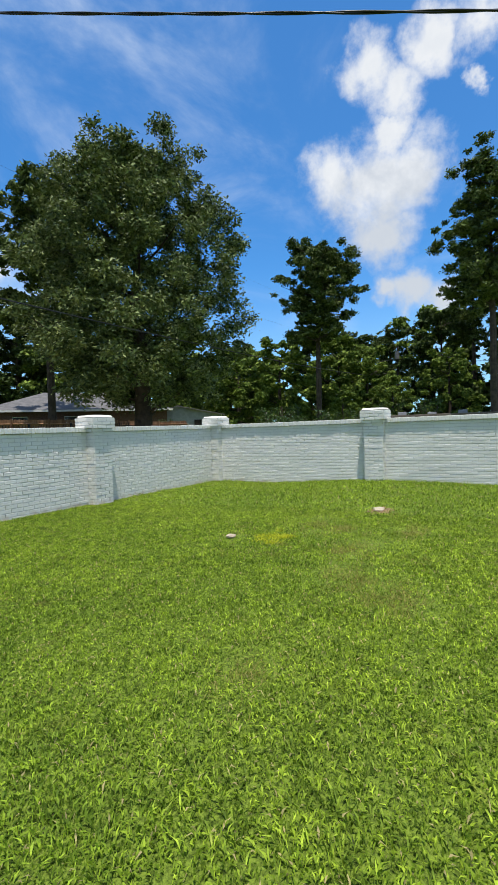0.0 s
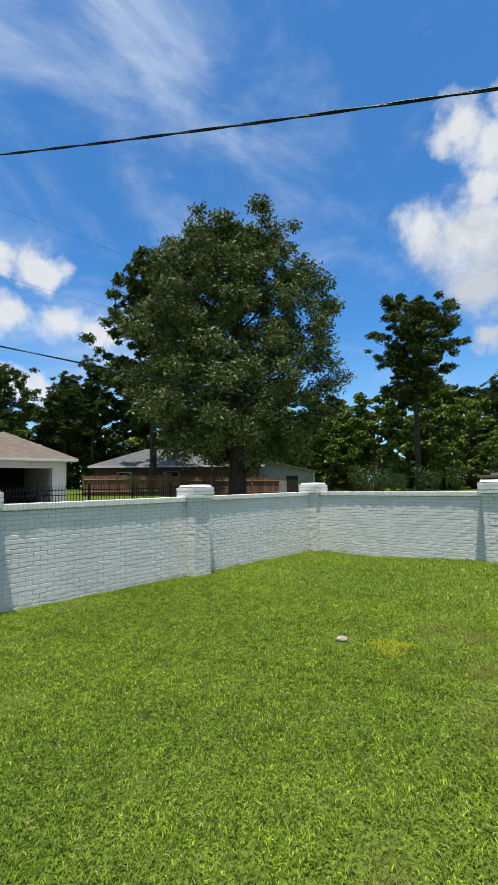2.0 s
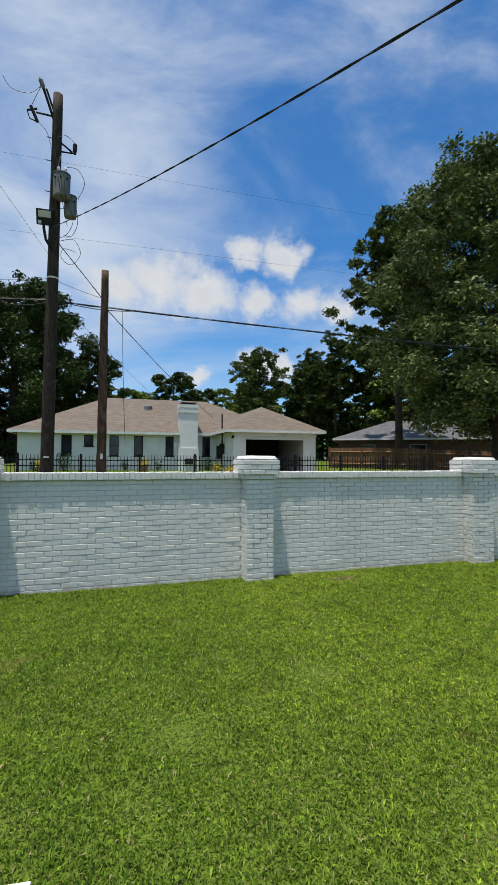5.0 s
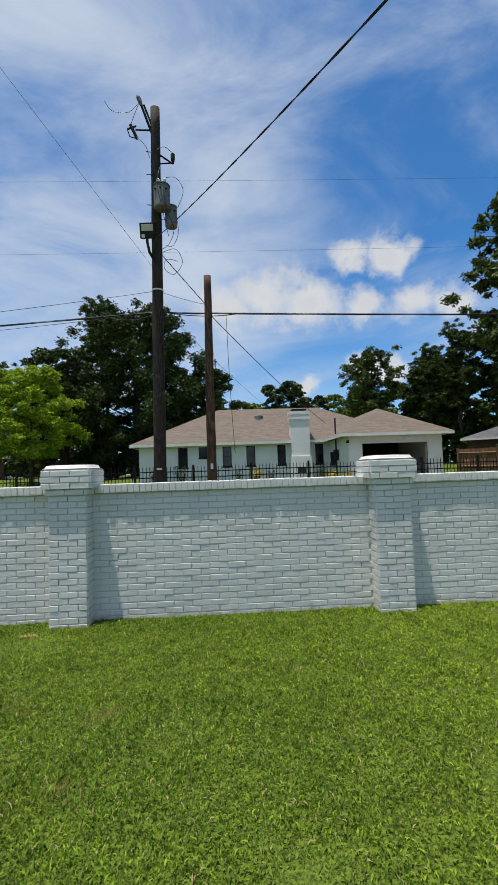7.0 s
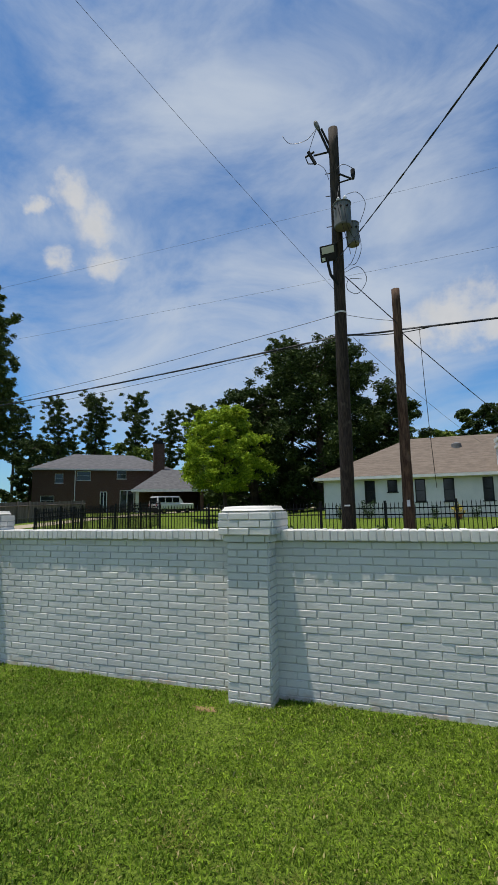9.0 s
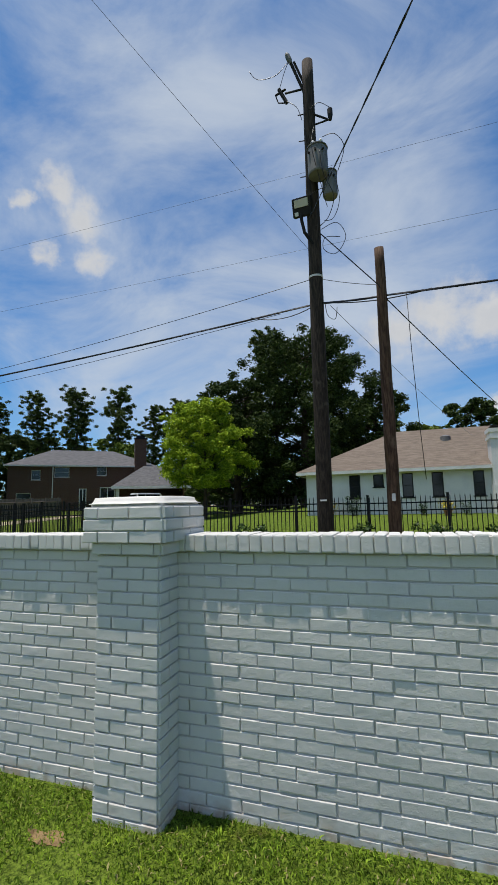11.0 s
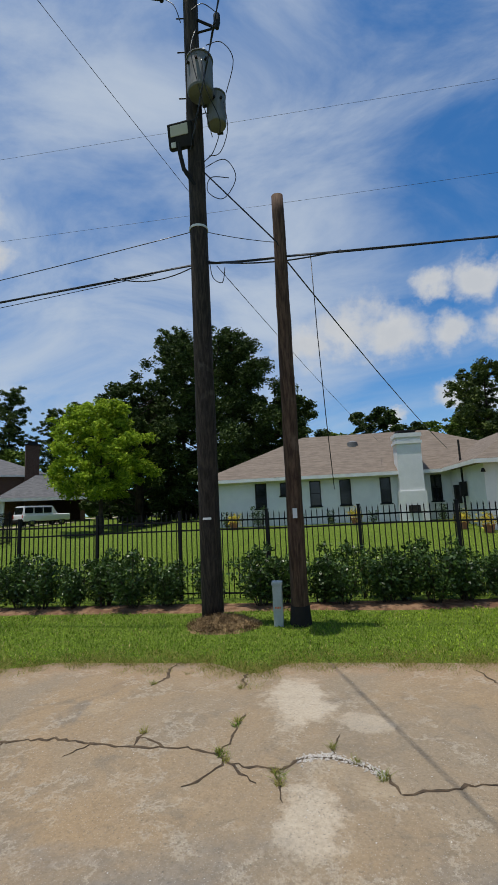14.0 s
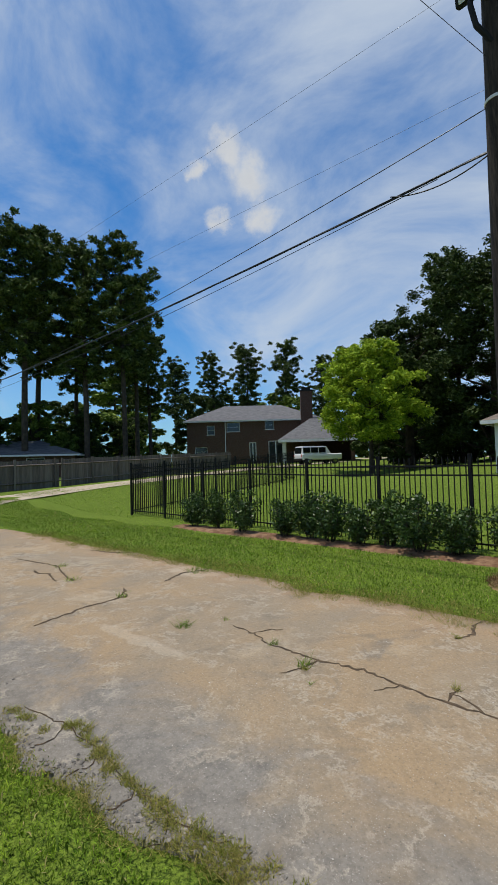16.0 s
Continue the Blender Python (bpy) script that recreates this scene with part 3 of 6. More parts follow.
def brick_pillar(at):
    """A square pier with a corbelled cap and a rounded mortar top; origin at its base centre."""
    pier = holder("brick_pillar", at)
    tagged(pier, "white-painted brick pillar with a stepped cap in the garden wall", "pillar", "wall pillars")
    half = 0.2
    mesh_object("mortar", *join(box(-half + 0.004, half - 0.004, -half + 0.004, half - 0.004, -0.2, TOP), box(-0.222, 0.222, -0.222, 0.222, TOP, TOP + 0.0677), box(-0.255, 0.255, -0.255, 0.255, TOP + 0.0677, TOP + 0.268)), M_MORTAR, pier)

    def ring(c, reach, odd):
        width = 2 * reach
        for side in range(4):
            turn = Matrix.Rotation(side * math.pi / 2, 4, "Z")
            sizes = []
            x = -PITCH / 2 if odd else 0.0
            while x < width - 0.04:
                a, b = max(x, 0.0), min(x + PITCH, width)
                if b - a > 0.03:
                    sizes.append((a, b - a - JOINT))
                x += PITCH
            for a, size in sizes:
                pool = LONG if size > 0.13 else HALF
                ob = new("brick", pool[int(rng.integers(len(pool)))])
                ob.parent = pier
                fit = size / (PITCH - JOINT if size > 0.13 else PITCH / 2 - JOINT)
                ob.matrix_local = turn @ pose(-reach + a + JOINT / 2, -reach + rng.normal(0, 0.0015), c * COURSE) @ Matrix.Diagonal((fit, 1, 1, 1))

    for c in range(-1, COURSES):
        ring(c, half, c % 2)
    ring(COURSES, 0.225, 0)
    for c in range(3):
        ring(COURSES + 1 + c, 0.26, (c + 1) % 2)
    bm = bmesh.new()
    bmesh.ops.create_cube(bm, size=1.0)
    z0 = TOP + 0.262
    for v in bm.verts:
        up = v.co.z > 0
        v.co = (v.co.x * 0.53 * (0.93 if up else 1), v.co.y * 0.53 * (0.93 if up else 1), z0 + (0.052 if up else -0.01))
    bmesh.ops.bevel(bm, geom=[e for e in bm.edges], offset=0.03, segments=3, affect="EDGES")
    bmesh.ops.subdivide_edges(bm, edges=[e for e in bm.edges if e.calc_length() > 0.2], cuts=4, use_grid_fill=True)
    for v in bm.verts:
        v.co += v.normal * 0.006 * noise.noise(v.co * 9)
        if v.co.z > z0 + 0.03:
            v.co.z += 0.012 * (1 - (v.co.x ** 2 + v.co.y ** 2) / 0.13)
    me = bpy.data.meshes.new("mortar_top")
    bm.to_mesh(me)
    bm.free()
    me.materials.append(M_BRICK)
    me.shade_smooth()
    top = new("mortar_top", me)
    top.parent = pier
    return pier


PIERS = (-3.66, -0.11, 3.44, 7.28)
WX = 11.22
first_pier = brick_pillar((PIERS[1], -0.02, 0))
for x in (PIERS[0], *PIERS[2:]):
    copy_thing(first_pier, pose(x, -0.02, 0))
copy_thing(first_pier, pose(WX + 0.02, -0.02, 0, 0, 0, 90))
for y in (-4.34, -8.0):
    copy_thing(first_pier, pose(WX + 0.02, y, 0, 0, 0, 90))

for n, (a, b) in enumerate(((-9.0, PIERS[0]), (PIERS[0], PIERS[1]), (PIERS[1], PIERS[2]), (PIERS[2], PIERS[3]), (PIERS[3], WX + 0.02))):
    lo, hi = a + (0.2 if n else 0.0), b - 0.2
    wall_run("wall_north_%d" % (n + 1), (lo, 0, 0), 0, hi - lo, n == 2)
for n, (a, b) in enumerate(((-0.02, -4.34), (-4.34, -8.0), (-8.0, -12.0))):
    wall_run("wall_east_%d" % (n + 1), (WX, a - 0.2, 0), -90, a - b - 0.4 + (0.2 if n == 2 else 0))


# ---- cracked concrete alley ----
SLAB = -0.055


def edge_wave(x, seed, size):
    return size * (noise.noise((x * 0.7, seed, 0)) + 0.6 * noise.noise((x * 2.3, seed, 3)) + 0.35 * noise.noise((x * 7.0, seed, 5)))


def near_edge(x):
    return 1.50 + edge_wave(x, 1.0, 0.16) + 0.22 * math.exp(-((x + 0.25) / 0.45) ** 2) + 0.05 * max(0, -x - 3) ** 0.5


def build_alley():
    xs = np.concatenate([np.arange(-60, -16, 2.0), np.arange(-16, 8, 0.11), np.arange(8, 60, 2.0)])
    verts, faces = [], []
    for x in xs:
        near = near_edge(x)
        bite = 0.42 * math.exp(-((x - 0.65) / 0.35) ** 2) + 0.25 * math.exp(-((x + 2.6) / 0.5) ** 2)
        far = 5.93 + edge_wave(x, 9.0, 0.14) - bite
        row = [near] + list(np.linspace(near + 0.02, far - 0.02, 12)) + [far]
        for k, y in enumerate(row):
            z = SLAB + 0.012 * noise.noise((x * 0.5, y * 0.5, 0)) - (0.06 if k in (0, 13) else 0)
            verts.append((x, y, z))
    for i in range(len(xs) - 1):
        for k in range(13):
            a = i * 14 + k
            faces.append([a, a + 14, a + 15, a + 1])
    ob = mesh_object("road", verts, faces, M_CONCRETE, soft=True)
    tagged(ob, "old cracked tan concrete alley stained by clay and grit", "road", kind="structure")
    return ob


alley = build_alley()


def slab_z(x, y):
    return SLAB + 0.012 * noise.noise((x * 0.5, y * 0.5, 0))


def crack(points, width, seed):
    """A soil-filled crack along a jagged line on the slab."""
    r = np.random.default_rng(seed)
    line = []
    for (ax, ay), (bx, by) in zip(points, points[1:]):
        n = max(2, int(math.hypot(bx - ax, by - ay) / 0.05))
        for k in range(n):
            t = k / n
            line.append((ax + (bx - ax) * t + r.normal(0, 0.012), ay + (by - ay) * t + r.normal(0, 0.012)))
    line.append(points[-1])
    verts, faces = [], []
    for k, (x, y) in enumerate(line):
        (px, py), (qx, qy) = line[max(k - 1, 0)], line[min(k + 1, len(line) - 1)]
        d = Vector((qx - px, qy - py)).normalized()
        w = width * 0.95 * (0.2 + 1.1 * r.random()) * min(1, 0.25 + k / 3, 0.25 + (len(line) - 1 - k) / 3)
        z = slab_z(x, y) + 0.004
        verts += [(x - d.y * w, y + d.x * w, z), (x, y, z + 0.004), (x + d.y * w, y - d.x * w, z)]
    for k in range(len(line) - 1):
        a = 3 * k
        faces += [[a, a + 1, a + 4, a + 3], [a + 1, a + 2, a + 5, a + 4]]
    ob = mesh_object("crack", verts, faces, M_CRACKSOIL, alley)
    return ob


CRACKS = (
    (((-1.90, 3.86), (-1.25, 3.84), (-0.80, 3.90), (-0.49, 3.84), (-0.10, 3.80), (0.17, 3.79), (0.40, 3.80), (0.63, 3.72), (0.70, 3.62), (0.86, 3.57), (1.14, 3.53), (1.29, 3.70), (1.52, 3.72), (1.69, 3.65), (1.88, 3.53), (1.95, 3.30)), 0.016),
    (((-1.28, 3.86), (-1.30, 3.62), (-1.42, 3.40)), 0.018),
    (((-0.09, 3.82), (-0.12, 3.95), (-0.08, 4.07)), 0.014),
    (((-0.49, 3.84), (-0.55, 3.72), (-0.62, 3.62)), 0.010),
    (((-0.12, 3.95), (0.05, 3.90), (0.17, 3.80)), 0.014),
    (((0.63, 3.72), (0.68, 3.90), (0.70, 4.15), (0.74, 4.45)), 0.013),
    (((0.70, 3.62), (0.60, 3.40), (0.46, 3.28)), 0.017),
    (((0.72, 3.60), (0.86, 3.47), (0.98, 3.36)), 0.016),
    (((1.12, 3.53), (1.14, 3.38), (1.18, 3.15)), 0.012),
    (((1.52, 3.72), (1.54, 3.95), (1.60, 4.10)), 0.011),
    (((-0.30, 5.90), (-0.38, 5.60), (-0.30, 5.35), (-0.42, 5.10)), 0.020),
    (((0.62, 5.52), (0.60, 5.25), (0.66, 5.02)), 0.020),
    (((-4.45, 2.60), (-4.62, 3.30), (-4.60, 3.95), (-5.0, 4.2)), 0.024),
    (((-6.0, 3.92), (-6.6, 4.05), (-7.3, 4.3), (-8.7, 4.14)), 0.026),
    (((-4.76, 4.8), (-4.95, 5.35), (-4.70, 5.95)), 0.030),
    (((-7.1, 5.88), (-7.6, 5.6), (-8.2, 5.5)), 0.030),
    (((1.95, 3.30), (2.6, 3.45), (3.4, 3.40), (4.1, 3.7)), 0.015),
    (((3.2, 5.6), (3.3, 5.1), (3.45, 4.7)), 0.014),
    (((-1.7, 1.77), (-1.62, 1.64), (-1.68, 1.50)), 0.008),
    (((-1.25, 1.74), (-1.18, 1.62), (-1.25, 1.48)), 0.007),
    (((-0.9, 1.72), (-0.82, 1.60), (-0.86, 1.50)), 0.008),
    (((-7.4, 3.9), (-7.1, 3.82), (-6.85, 3.92), (-6.5, 3.80), (-6.25, 3.75)), 0.028),
    (((-1.90, 3.86), (-2.2, 3.98), (-2.55, 4.02)), 0.013),
    (((-2.2, 3.98), (-2.15, 4.15), (-2.0, 4.25)), 0.011),
    (((-2.7, 1.72), (-2.2, 1.80), (-1.8, 1.79), (-1.34, 1.75), (-0.9, 1.72), (-0.5, 1.80)), 0.007),
    (((-2.2, 1.80), (-2.1, 1.66), (-2.14, 1.52)), 0.008),
)
for n, (line, width) in enumerate(CRACKS):
    crack(line, width, 50 + n)


# ---- turf ----
def blades(name, count, area, keep, tall, wide, label, seed):
    """Grass blades scattered over area (x0, x1, y0, y1) where keep(x, y) holds."""
    r = np.random.default_rng(seed)
    x, y = r.uniform(area[0], area[1], count), r.uniform(area[2], area[3], count)
    ok = keep(x, y, r)
    x, y = x[ok], y[ok]
    n = len(x)
    patch = np.sin(x * 47 + 3 * np.sin(y * 23)) * np.sin(y * 51 + 3 * np.sin(x * 19))
    clump = np.sin(x * 5.1 + np.sin(y * 3.3) * 2) * np.sin(y * 4.7 + np.sin(x * 2.9) * 2)
    h = tall * (0.50 + 0.75 * r.random(n)) * (1 + 0.25 * clump + 0.30 * patch)
    a, lean, spin = r.uniform(0, 2 * np.pi, n), r.uniform(0.25, 1.15, n), r.uniform(0, 2 * np.pi, n)
    w = wide * (0.7 + 0.6 * r.random(n))
    z = land(x, y) - 0.004
    dx, dy = np.cos(a), np.sin(a)
    sx, sy = -np.sin(spin) * w, np.cos(spin) * w
    base = np.stack([x, y, z], 1)
    side = np.stack([sx, sy, np.zeros(n)], 1)
    mid = base + np.stack([dx * lean * h * 0.35, dy * lean * h * 0.35, h * 0.62], 1)
    tip = base + np.stack([dx * lean * h, dy * lean * h, h * (1.0 - 0.35 * lean)], 1)
    verts = np.stack([base, mid + side, tip, mid - side], 1).reshape(-1, 3)
    i = np.arange(n) * 4
    tris = np.stack([i, i + 1, i + 2, i + 3], 1)
    ob = big_mesh(name, verts, tris, M_BLADE)
    tagged(ob, label, "grass", kind="stuff")
    return ob


def fleck(x, y):
    """How thin the turf is: bare spots of the yard."""
    out = np.zeros_like(x)
    for cx, cy, s in ((7.8, -5.40, 0.36), (5.55, -4.4, 0.22), (6.47, -4.9, 0.2), (6.43, -5.36, 0.25), (6.63, -6.11, 0.3), (5.54, -5.73, 0.25), (4.88, -6.2, 0.35), (4.64, -6.46, 0.3), (3.46, -5.88, 0.22), (0.75, -2.0, 0.12), (6.9, -4.9, 0.3), (6.2, -5.1, 0.25), (5.9, -5.8, 0.45), (5.0, -5.9, 0.4), (3.0, -2.9, 0.25), (4.6, -0.55, 0.3), (1.9, -3.4, 0.2), (-0.3, -0.6, 0.35), (1.0, -4.6, 0.3)):
        out = np.maximum(out, np.exp(-((x - cx) ** 2 + (y - cy) ** 2) / s ** 2))
    return out


def in_yard(x, y, r):
    return (y < -0.02 - 0.02 * r.random(len(x))) & (x < WX - 0.02) & (r.random(len(x)) > 0.85 * fleck(x, y))


def by_alley(x, y, r):
    return (r.random(len(x)) < np.where(y > 1.45, 0.22, 1.0)) & (y > 0.22) & (y < 1.66 + 0.25 * np.exp(-((x + 0.3) / 0.4) ** 2))


def on_verge(x, y, r):
    bite = 0.42 * np.exp(-((x - 0.65) / 0.35) ** 2) + 0.25 * np.exp(-((x + 2.6) / 0.5) ** 2)
    return (y > 5.86 - bite) & (y < 8.17 + 0.12 * np.sin(x * 2.0)) & (np.hypot(x + 0.1, (y - 7.2) * 1.3) > 0.75 * r.random(len(x)))


def far_part(x, y, r):
    return in_yard(x, y, r) & ~((x > -2.8) & (x < 7.6) & (y > -7.4))


blades("grass", 570000, (-2.8, 7.6, -7.4, 0.0), in_yard, 0.034, 0.0042, "mown summer lawn grass inside the brick wall", 1)
blades("grass", 210000, (-6.0, 11.2, -9.0, 0.0), far_part, 0.048, 0.0066, "mown summer lawn grass at the yard's edges", 6)
blades("grass", 50000, (-7.5, 3.0, 0.2, 1.8), by_alley, 0.055, 0.0042, "rough grass strip between brick wall and alley", 2)
blades("grass", 140000, (-26.0, 8.0, 5.4, 8.6), on_verge, 0.060, 0.0050, "shaggy grass verge between alley and iron fence", 3)
blades("grass", 70000, (-22.0, 14.0, 8.9, 19.0), lambda x, y, r: r.random(len(x)) < np.clip(1.4 - (y - 9) / 9, 0.2, 1), 0.060, 0.0070, "mown front lawn behind the iron fence", 4)


# ---- iron fence, hedge and mulch ----
FENCE_Y, FENCE_H = 9.1, 1.72


def picket_data():
    body = box(-0.009, 0.009, -0.009, 0.009, 0.06, FENCE_H)
    tip = ([(-0.011, -0.011, FENCE_H), (0.011, -0.011, FENCE_H), (0.011, 0.011, FENCE_H), (-0.011, 0.011, FENCE_H), (0, 0, FENCE_H + 0.06)], [[0, 1, 4], [1, 2, 4], [2, 3, 4], [3, 0, 4]])
    me = bpy.data.meshes.new("picket")
    v, f = join(body, tip)
    me.from_pydata([tuple(p) for p in v], [], f)
    me.materials.append(M_IRON)
    return me


def post_data():
    v, f = join(box(-0.03, 0.03, -0.03, 0.03, -0.1, FENCE_H + 0.07), box(-0.036, 0.036, -0.036, 0.036, FENCE_H + 0.07, FENCE_H + 0.095, 0.008))
    me = bpy.data.meshes.new("post")
    me.from_pydata([tuple(p) for p in v], [], f)
    me.materials.append(M_IRON)
    return me


PICKET, POST = picket_data(), post_data()


def iron_fence(start, end, singly, spacing=0.108, bay=1.83):
    a, b = Vector(start), Vector(end)
    length = (b - a).length
    d = (b - a) / length
    turn = math.degrees(math.atan2(d.y, d.x))
    fence = holder("iron_fence", (a.x, a.y, 0), turn)
    tagged(fence, "black iron picket fence with square posts behind a hedge", "fence", "iron fence runs")
    rest = []
    for k in range(int(length / bay) + 1):
        p = a + d * k * bay
        ob = new("post", POST)
        ob.parent = fence
        ob.matrix_local = pose(k * bay, 0, ground_at(p.x, p.y))
    for k in range(1, int(length / spacing)):
        p = a + d * k * spacing
        z = ground_at(p.x, p.y)
        if singly(p):
            ob = new("picket", PICKET)
            ob.parent = fence
            ob.matrix_local = pose(k * spacing, 0, z, 0, 0, 0)
        else:
            rest.append(([(v.co.x + k * spacing, v.co.y, v.co.z + z) for v in PICKET.vertices], [list(f.vertices) for f in PICKET.polygons]))
    if rest:
        tagged(mesh_object("pickets", *join(*rest), M_IRON, fence), kind="stuff")
    for h in (0.16, FENCE_H - 0.30, FENCE_H - 0.12):
        verts, faces = [], []
        n = max(2, int(length / bay))
        for k in range(n + 1):
            s = length * k / n
            p = a + d * s
            z = ground_at(p.x, p.y) + h
            verts += [(s, -0.014, z - 0.016), (s, 0.014, z - 0.016), (s, 0.014, z + 0.016), (s, -0.014, z + 0.016)]
        for k in range(n):
            for m in range(4):
                q = (m + 1) % 4
                faces.append([4 * k + m, 4 * k + q, 4 * k + 4 + q, 4 * k + 4 + m])
        mesh_object("rail", verts, faces, M_IRON, fence)
    return fence


CORNER = (-12.25, 9.42)
iron_fence((*CORNER, 0), (16.6, 8.9, 0), lambda p: -12 < p.x < 8)
iron_fence((*CORNER, 0), (-15.5, 24.0, 0), lambda p: False)


def leaf_cards(centres, normals_out, size, r, droop=0.2, narrow=0.5, level=0.0):
    """Bent leaves at the centres, folded on the midrib; level turns their faces to the sky."""
    n = len(centres)
    d = r.normal(size=(n, 3)) + normals_out * 0.7
    d[:, 2] = d[:, 2] * (1 - 0.7 * level) - droop
    d /= np.linalg.norm(d, axis=1)[:, None] + 1e-9
    s = np.cross(d, r.normal(size=(n, 3)) * (1 - 0.55 * level) + np.array((0, 0, 1.6 * level)))
    s /= np.linalg.norm(s, axis=1)[:, None] + 1e-9
    up = np.cross(s, d)
    ln = size * (0.6 + 0.8 * r.random(n))[:, None]
    a, b = centres - d * ln * 0.5, centres + d * ln * 0.5
    m = centres + up * ln * 0.08
    verts = np.stack([a, m + s * ln * narrow * 0.5, b, m - s * ln * narrow * 0.5], 1).reshape(-1, 3)
    i = np.arange(n) * 4
    return verts, np.stack([i, i + 1, i + 2, i + 3], 1)


def shrub(seed, tall=0.95, wide=0.42, leaves=2700):
    """A clipped young evergreen: several stems and uneven leaf masses."""
    r = np.random.default_rng(seed)
    plant = holder("shrub")
    tagged(plant, "dark green leafy hedge shrub in mulch by the iron fence", "shrub", "hedge shrubs")
    tips = []
    for k in range(9):
        a, s = r.uniform(0, 2 * math.pi), r.uniform(0.3, 1.0)
        tip = Vector((math.cos(a) * wide * s, math.sin(a) * wide * 0.8 * s, tall * r.uniform(0.65, 0.98)))
        base = Vector((math.cos(a) * 0.06, math.sin(a) * 0.06, -0.03))
        mid = base.lerp(tip, 0.5) + Vector((r.normal(0, 0.03), r.normal(0, 0.03), 0.02))
        mesh_object("branch", *tube([base, mid, tip], [0.012, 0.009, 0.004], 5), M_BARK, plant)
        tips += [(base.lerp(tip, 0.35), 0.20), (mid, 0.24), (base.lerp(tip, 0.72), 0.24), (tip, 0.15)]
    pick = r.integers(0, len(tips), leaves)
    centre = np.array([tuple(tips[k][0]) for k in pick])
    spread = np.array([tips[k][1] for k in pick])[:, None]
    off = r.normal(size=(leaves, 3))
    off /= np.linalg.norm(off, axis=1)[:, None]
    off *= spread * r.random((leaves, 1)) ** 0.4
    pts = centre + off * (1, 0.9, 0.8)
    pts[:, 2] = np.clip(pts[:, 2], 0.12, tall * 1.08)
    v, f = leaf_cards(pts, off * 4, 0.062, r, -0.3, 0.55)
    big_mesh("foliage", v, f, M_HEDGE, plant)
    return plant


SHRUBS = [shrub(300 + k, 0.92 + 0.05 * k, 0.40 + 0.03 * k) for k in range(3)]
spots = (-8.25, -7.5, -6.45, -5.25, -4.55, -3.95, -3.3, -2.72, -2.05, -1.4, -0.55, 0.45, 0.85, 1.55, 1.95, 2.75, 3.1, 3.55, 4.1, 4.75, 5.2, 5.7, 6.9, 7.5, 8.3, 9.0)
for k, x in enumerate(spots):
    y = 8.72 + 0.10 * math.sin(k * 2.1)
    m = pose(x, y, ground_at(x, y) + 0.01, 0, 0, 47 * k)
    if k < 3:
        SHRUBS[k].matrix_basis = m
    else:
        c = copy_thing(SHRUBS[k % 3], m)
        s = 0.90 + 0.20 * ((k * 37) % 10) / 10
        c.scale = (s * 1.15, s * 1.1, s)


def bed(name, outline_x, y0, y1, mat, label, lift=0.02):
    verts, faces = [], []
    for x in outline_x:
        for k, y in enumerate(np.linspace(y0 + 0.10 * noise.noise((x * 1.7, 1, 0)), y1, 5)):
            verts.append((x, y, ground_at(x, y) + (lift + 0.02 * noise.noise((x * 5, y * 5, 2)) if 0 < k < 4 else -0.01)))
    for i in range(len(outline_x) - 1):
        for k in range(4):
            a = 5 * i + k
            faces.append([a, a + 5, a + 6, a + 1])
    ob = mesh_object(name, verts, faces, mat, soft=True)
    tagged(ob, label, "mulch", kind="structure")


bed("mulch_bed", list(np.arange(-8.8, 12.0, 0.2)), 8.22, 9.0, M_MULCH, "reddish bark mulch bed under the hedge", 0.04)


def straw_heap():
    verts, faces = [(-0.02, 7.35, ground_at(0, 7.4) + 0.16)], []
    rings = 6
    for j in range(1, rings + 1):
        for k in range(28):
            a = 2 * math.pi * k / 28
            r = j / rings * (1 + 0.2 * noise.noise((math.cos(a) * 2, math.sin(a) * 2, 3)))
            x, y = -0.02 + 0.62 * r * math.cos(a), 7.35 + 0.42 * r * math.sin(a)
            verts.append((x, y, ground_at(x, y) - 0.01 + 0.17 * (1 - (j / rings) ** 1.6) + 0.03 * noise.noise((x * 9, y * 9, 1)) * (j < rings)))
    for k in range(28):
        faces.append([0, 1 + k, 1 + (k + 1) % 28])
    for j in range(rings - 1):
        for k in range(28):
            a, b = 1 + 28 * j + k, 1 + 28 * j + (k + 1) % 28
            faces.append([a, a + 28, b + 28, b])
    heap = mesh_object("straw_heap", verts, faces, M_DRY, soft=True)
    tagged(heap, "low heap of dry pine straw round a utility pole", "straw")
    r = np.random.default_rng(5)
    n = 2400
    a, q = r.uniform(0, 2 * np.pi, n), np.sqrt(r.random(n))
    pts = np.stack([-0.02 + 0.6 * q * np.cos(a), 7.35 + 0.4 * q * np.sin(a), ground_at(0, 7.4) + 0.02 + 0.15 * (1 - q ** 1.6)], 1)
    v, f = leaf_cards(pts, np.zeros((n, 3)), 0.15, r, 0.0, 0.06)
    big_mesh("needles", v, f, M_DRY, heap)


straw_heap()


# ---- utility poles, transformers, lamp and lines ----
P1A, P1B = Vector((-0.26, 7.65, -0.05)), Vector((0.05, 5.98, 10.97))
P2A, P2B = Vector((1.20, 7.42, -0.15)), Vector((1.25, 6.57, 6.80))


def on_pole(a, b, z):
    return a.lerp(b, (z - a.z) / (b.z - a.z))


def pole_body(a, b, r0, r1, seed):
    r = np.random.default_rng(seed)
    pts = [a.lerp(b, k / 24) for k in range(25)]
    v, f = tube(pts, [r0 + (r1 - r0) * k / 24 for k in range(25)], 18)
    v = [p + Vector((noise.noise(p * 2.2), noise.noise(p * 2.2 + Vector((7, 0, 0))), 0)) * 0.010 for p in v]
    return v, f


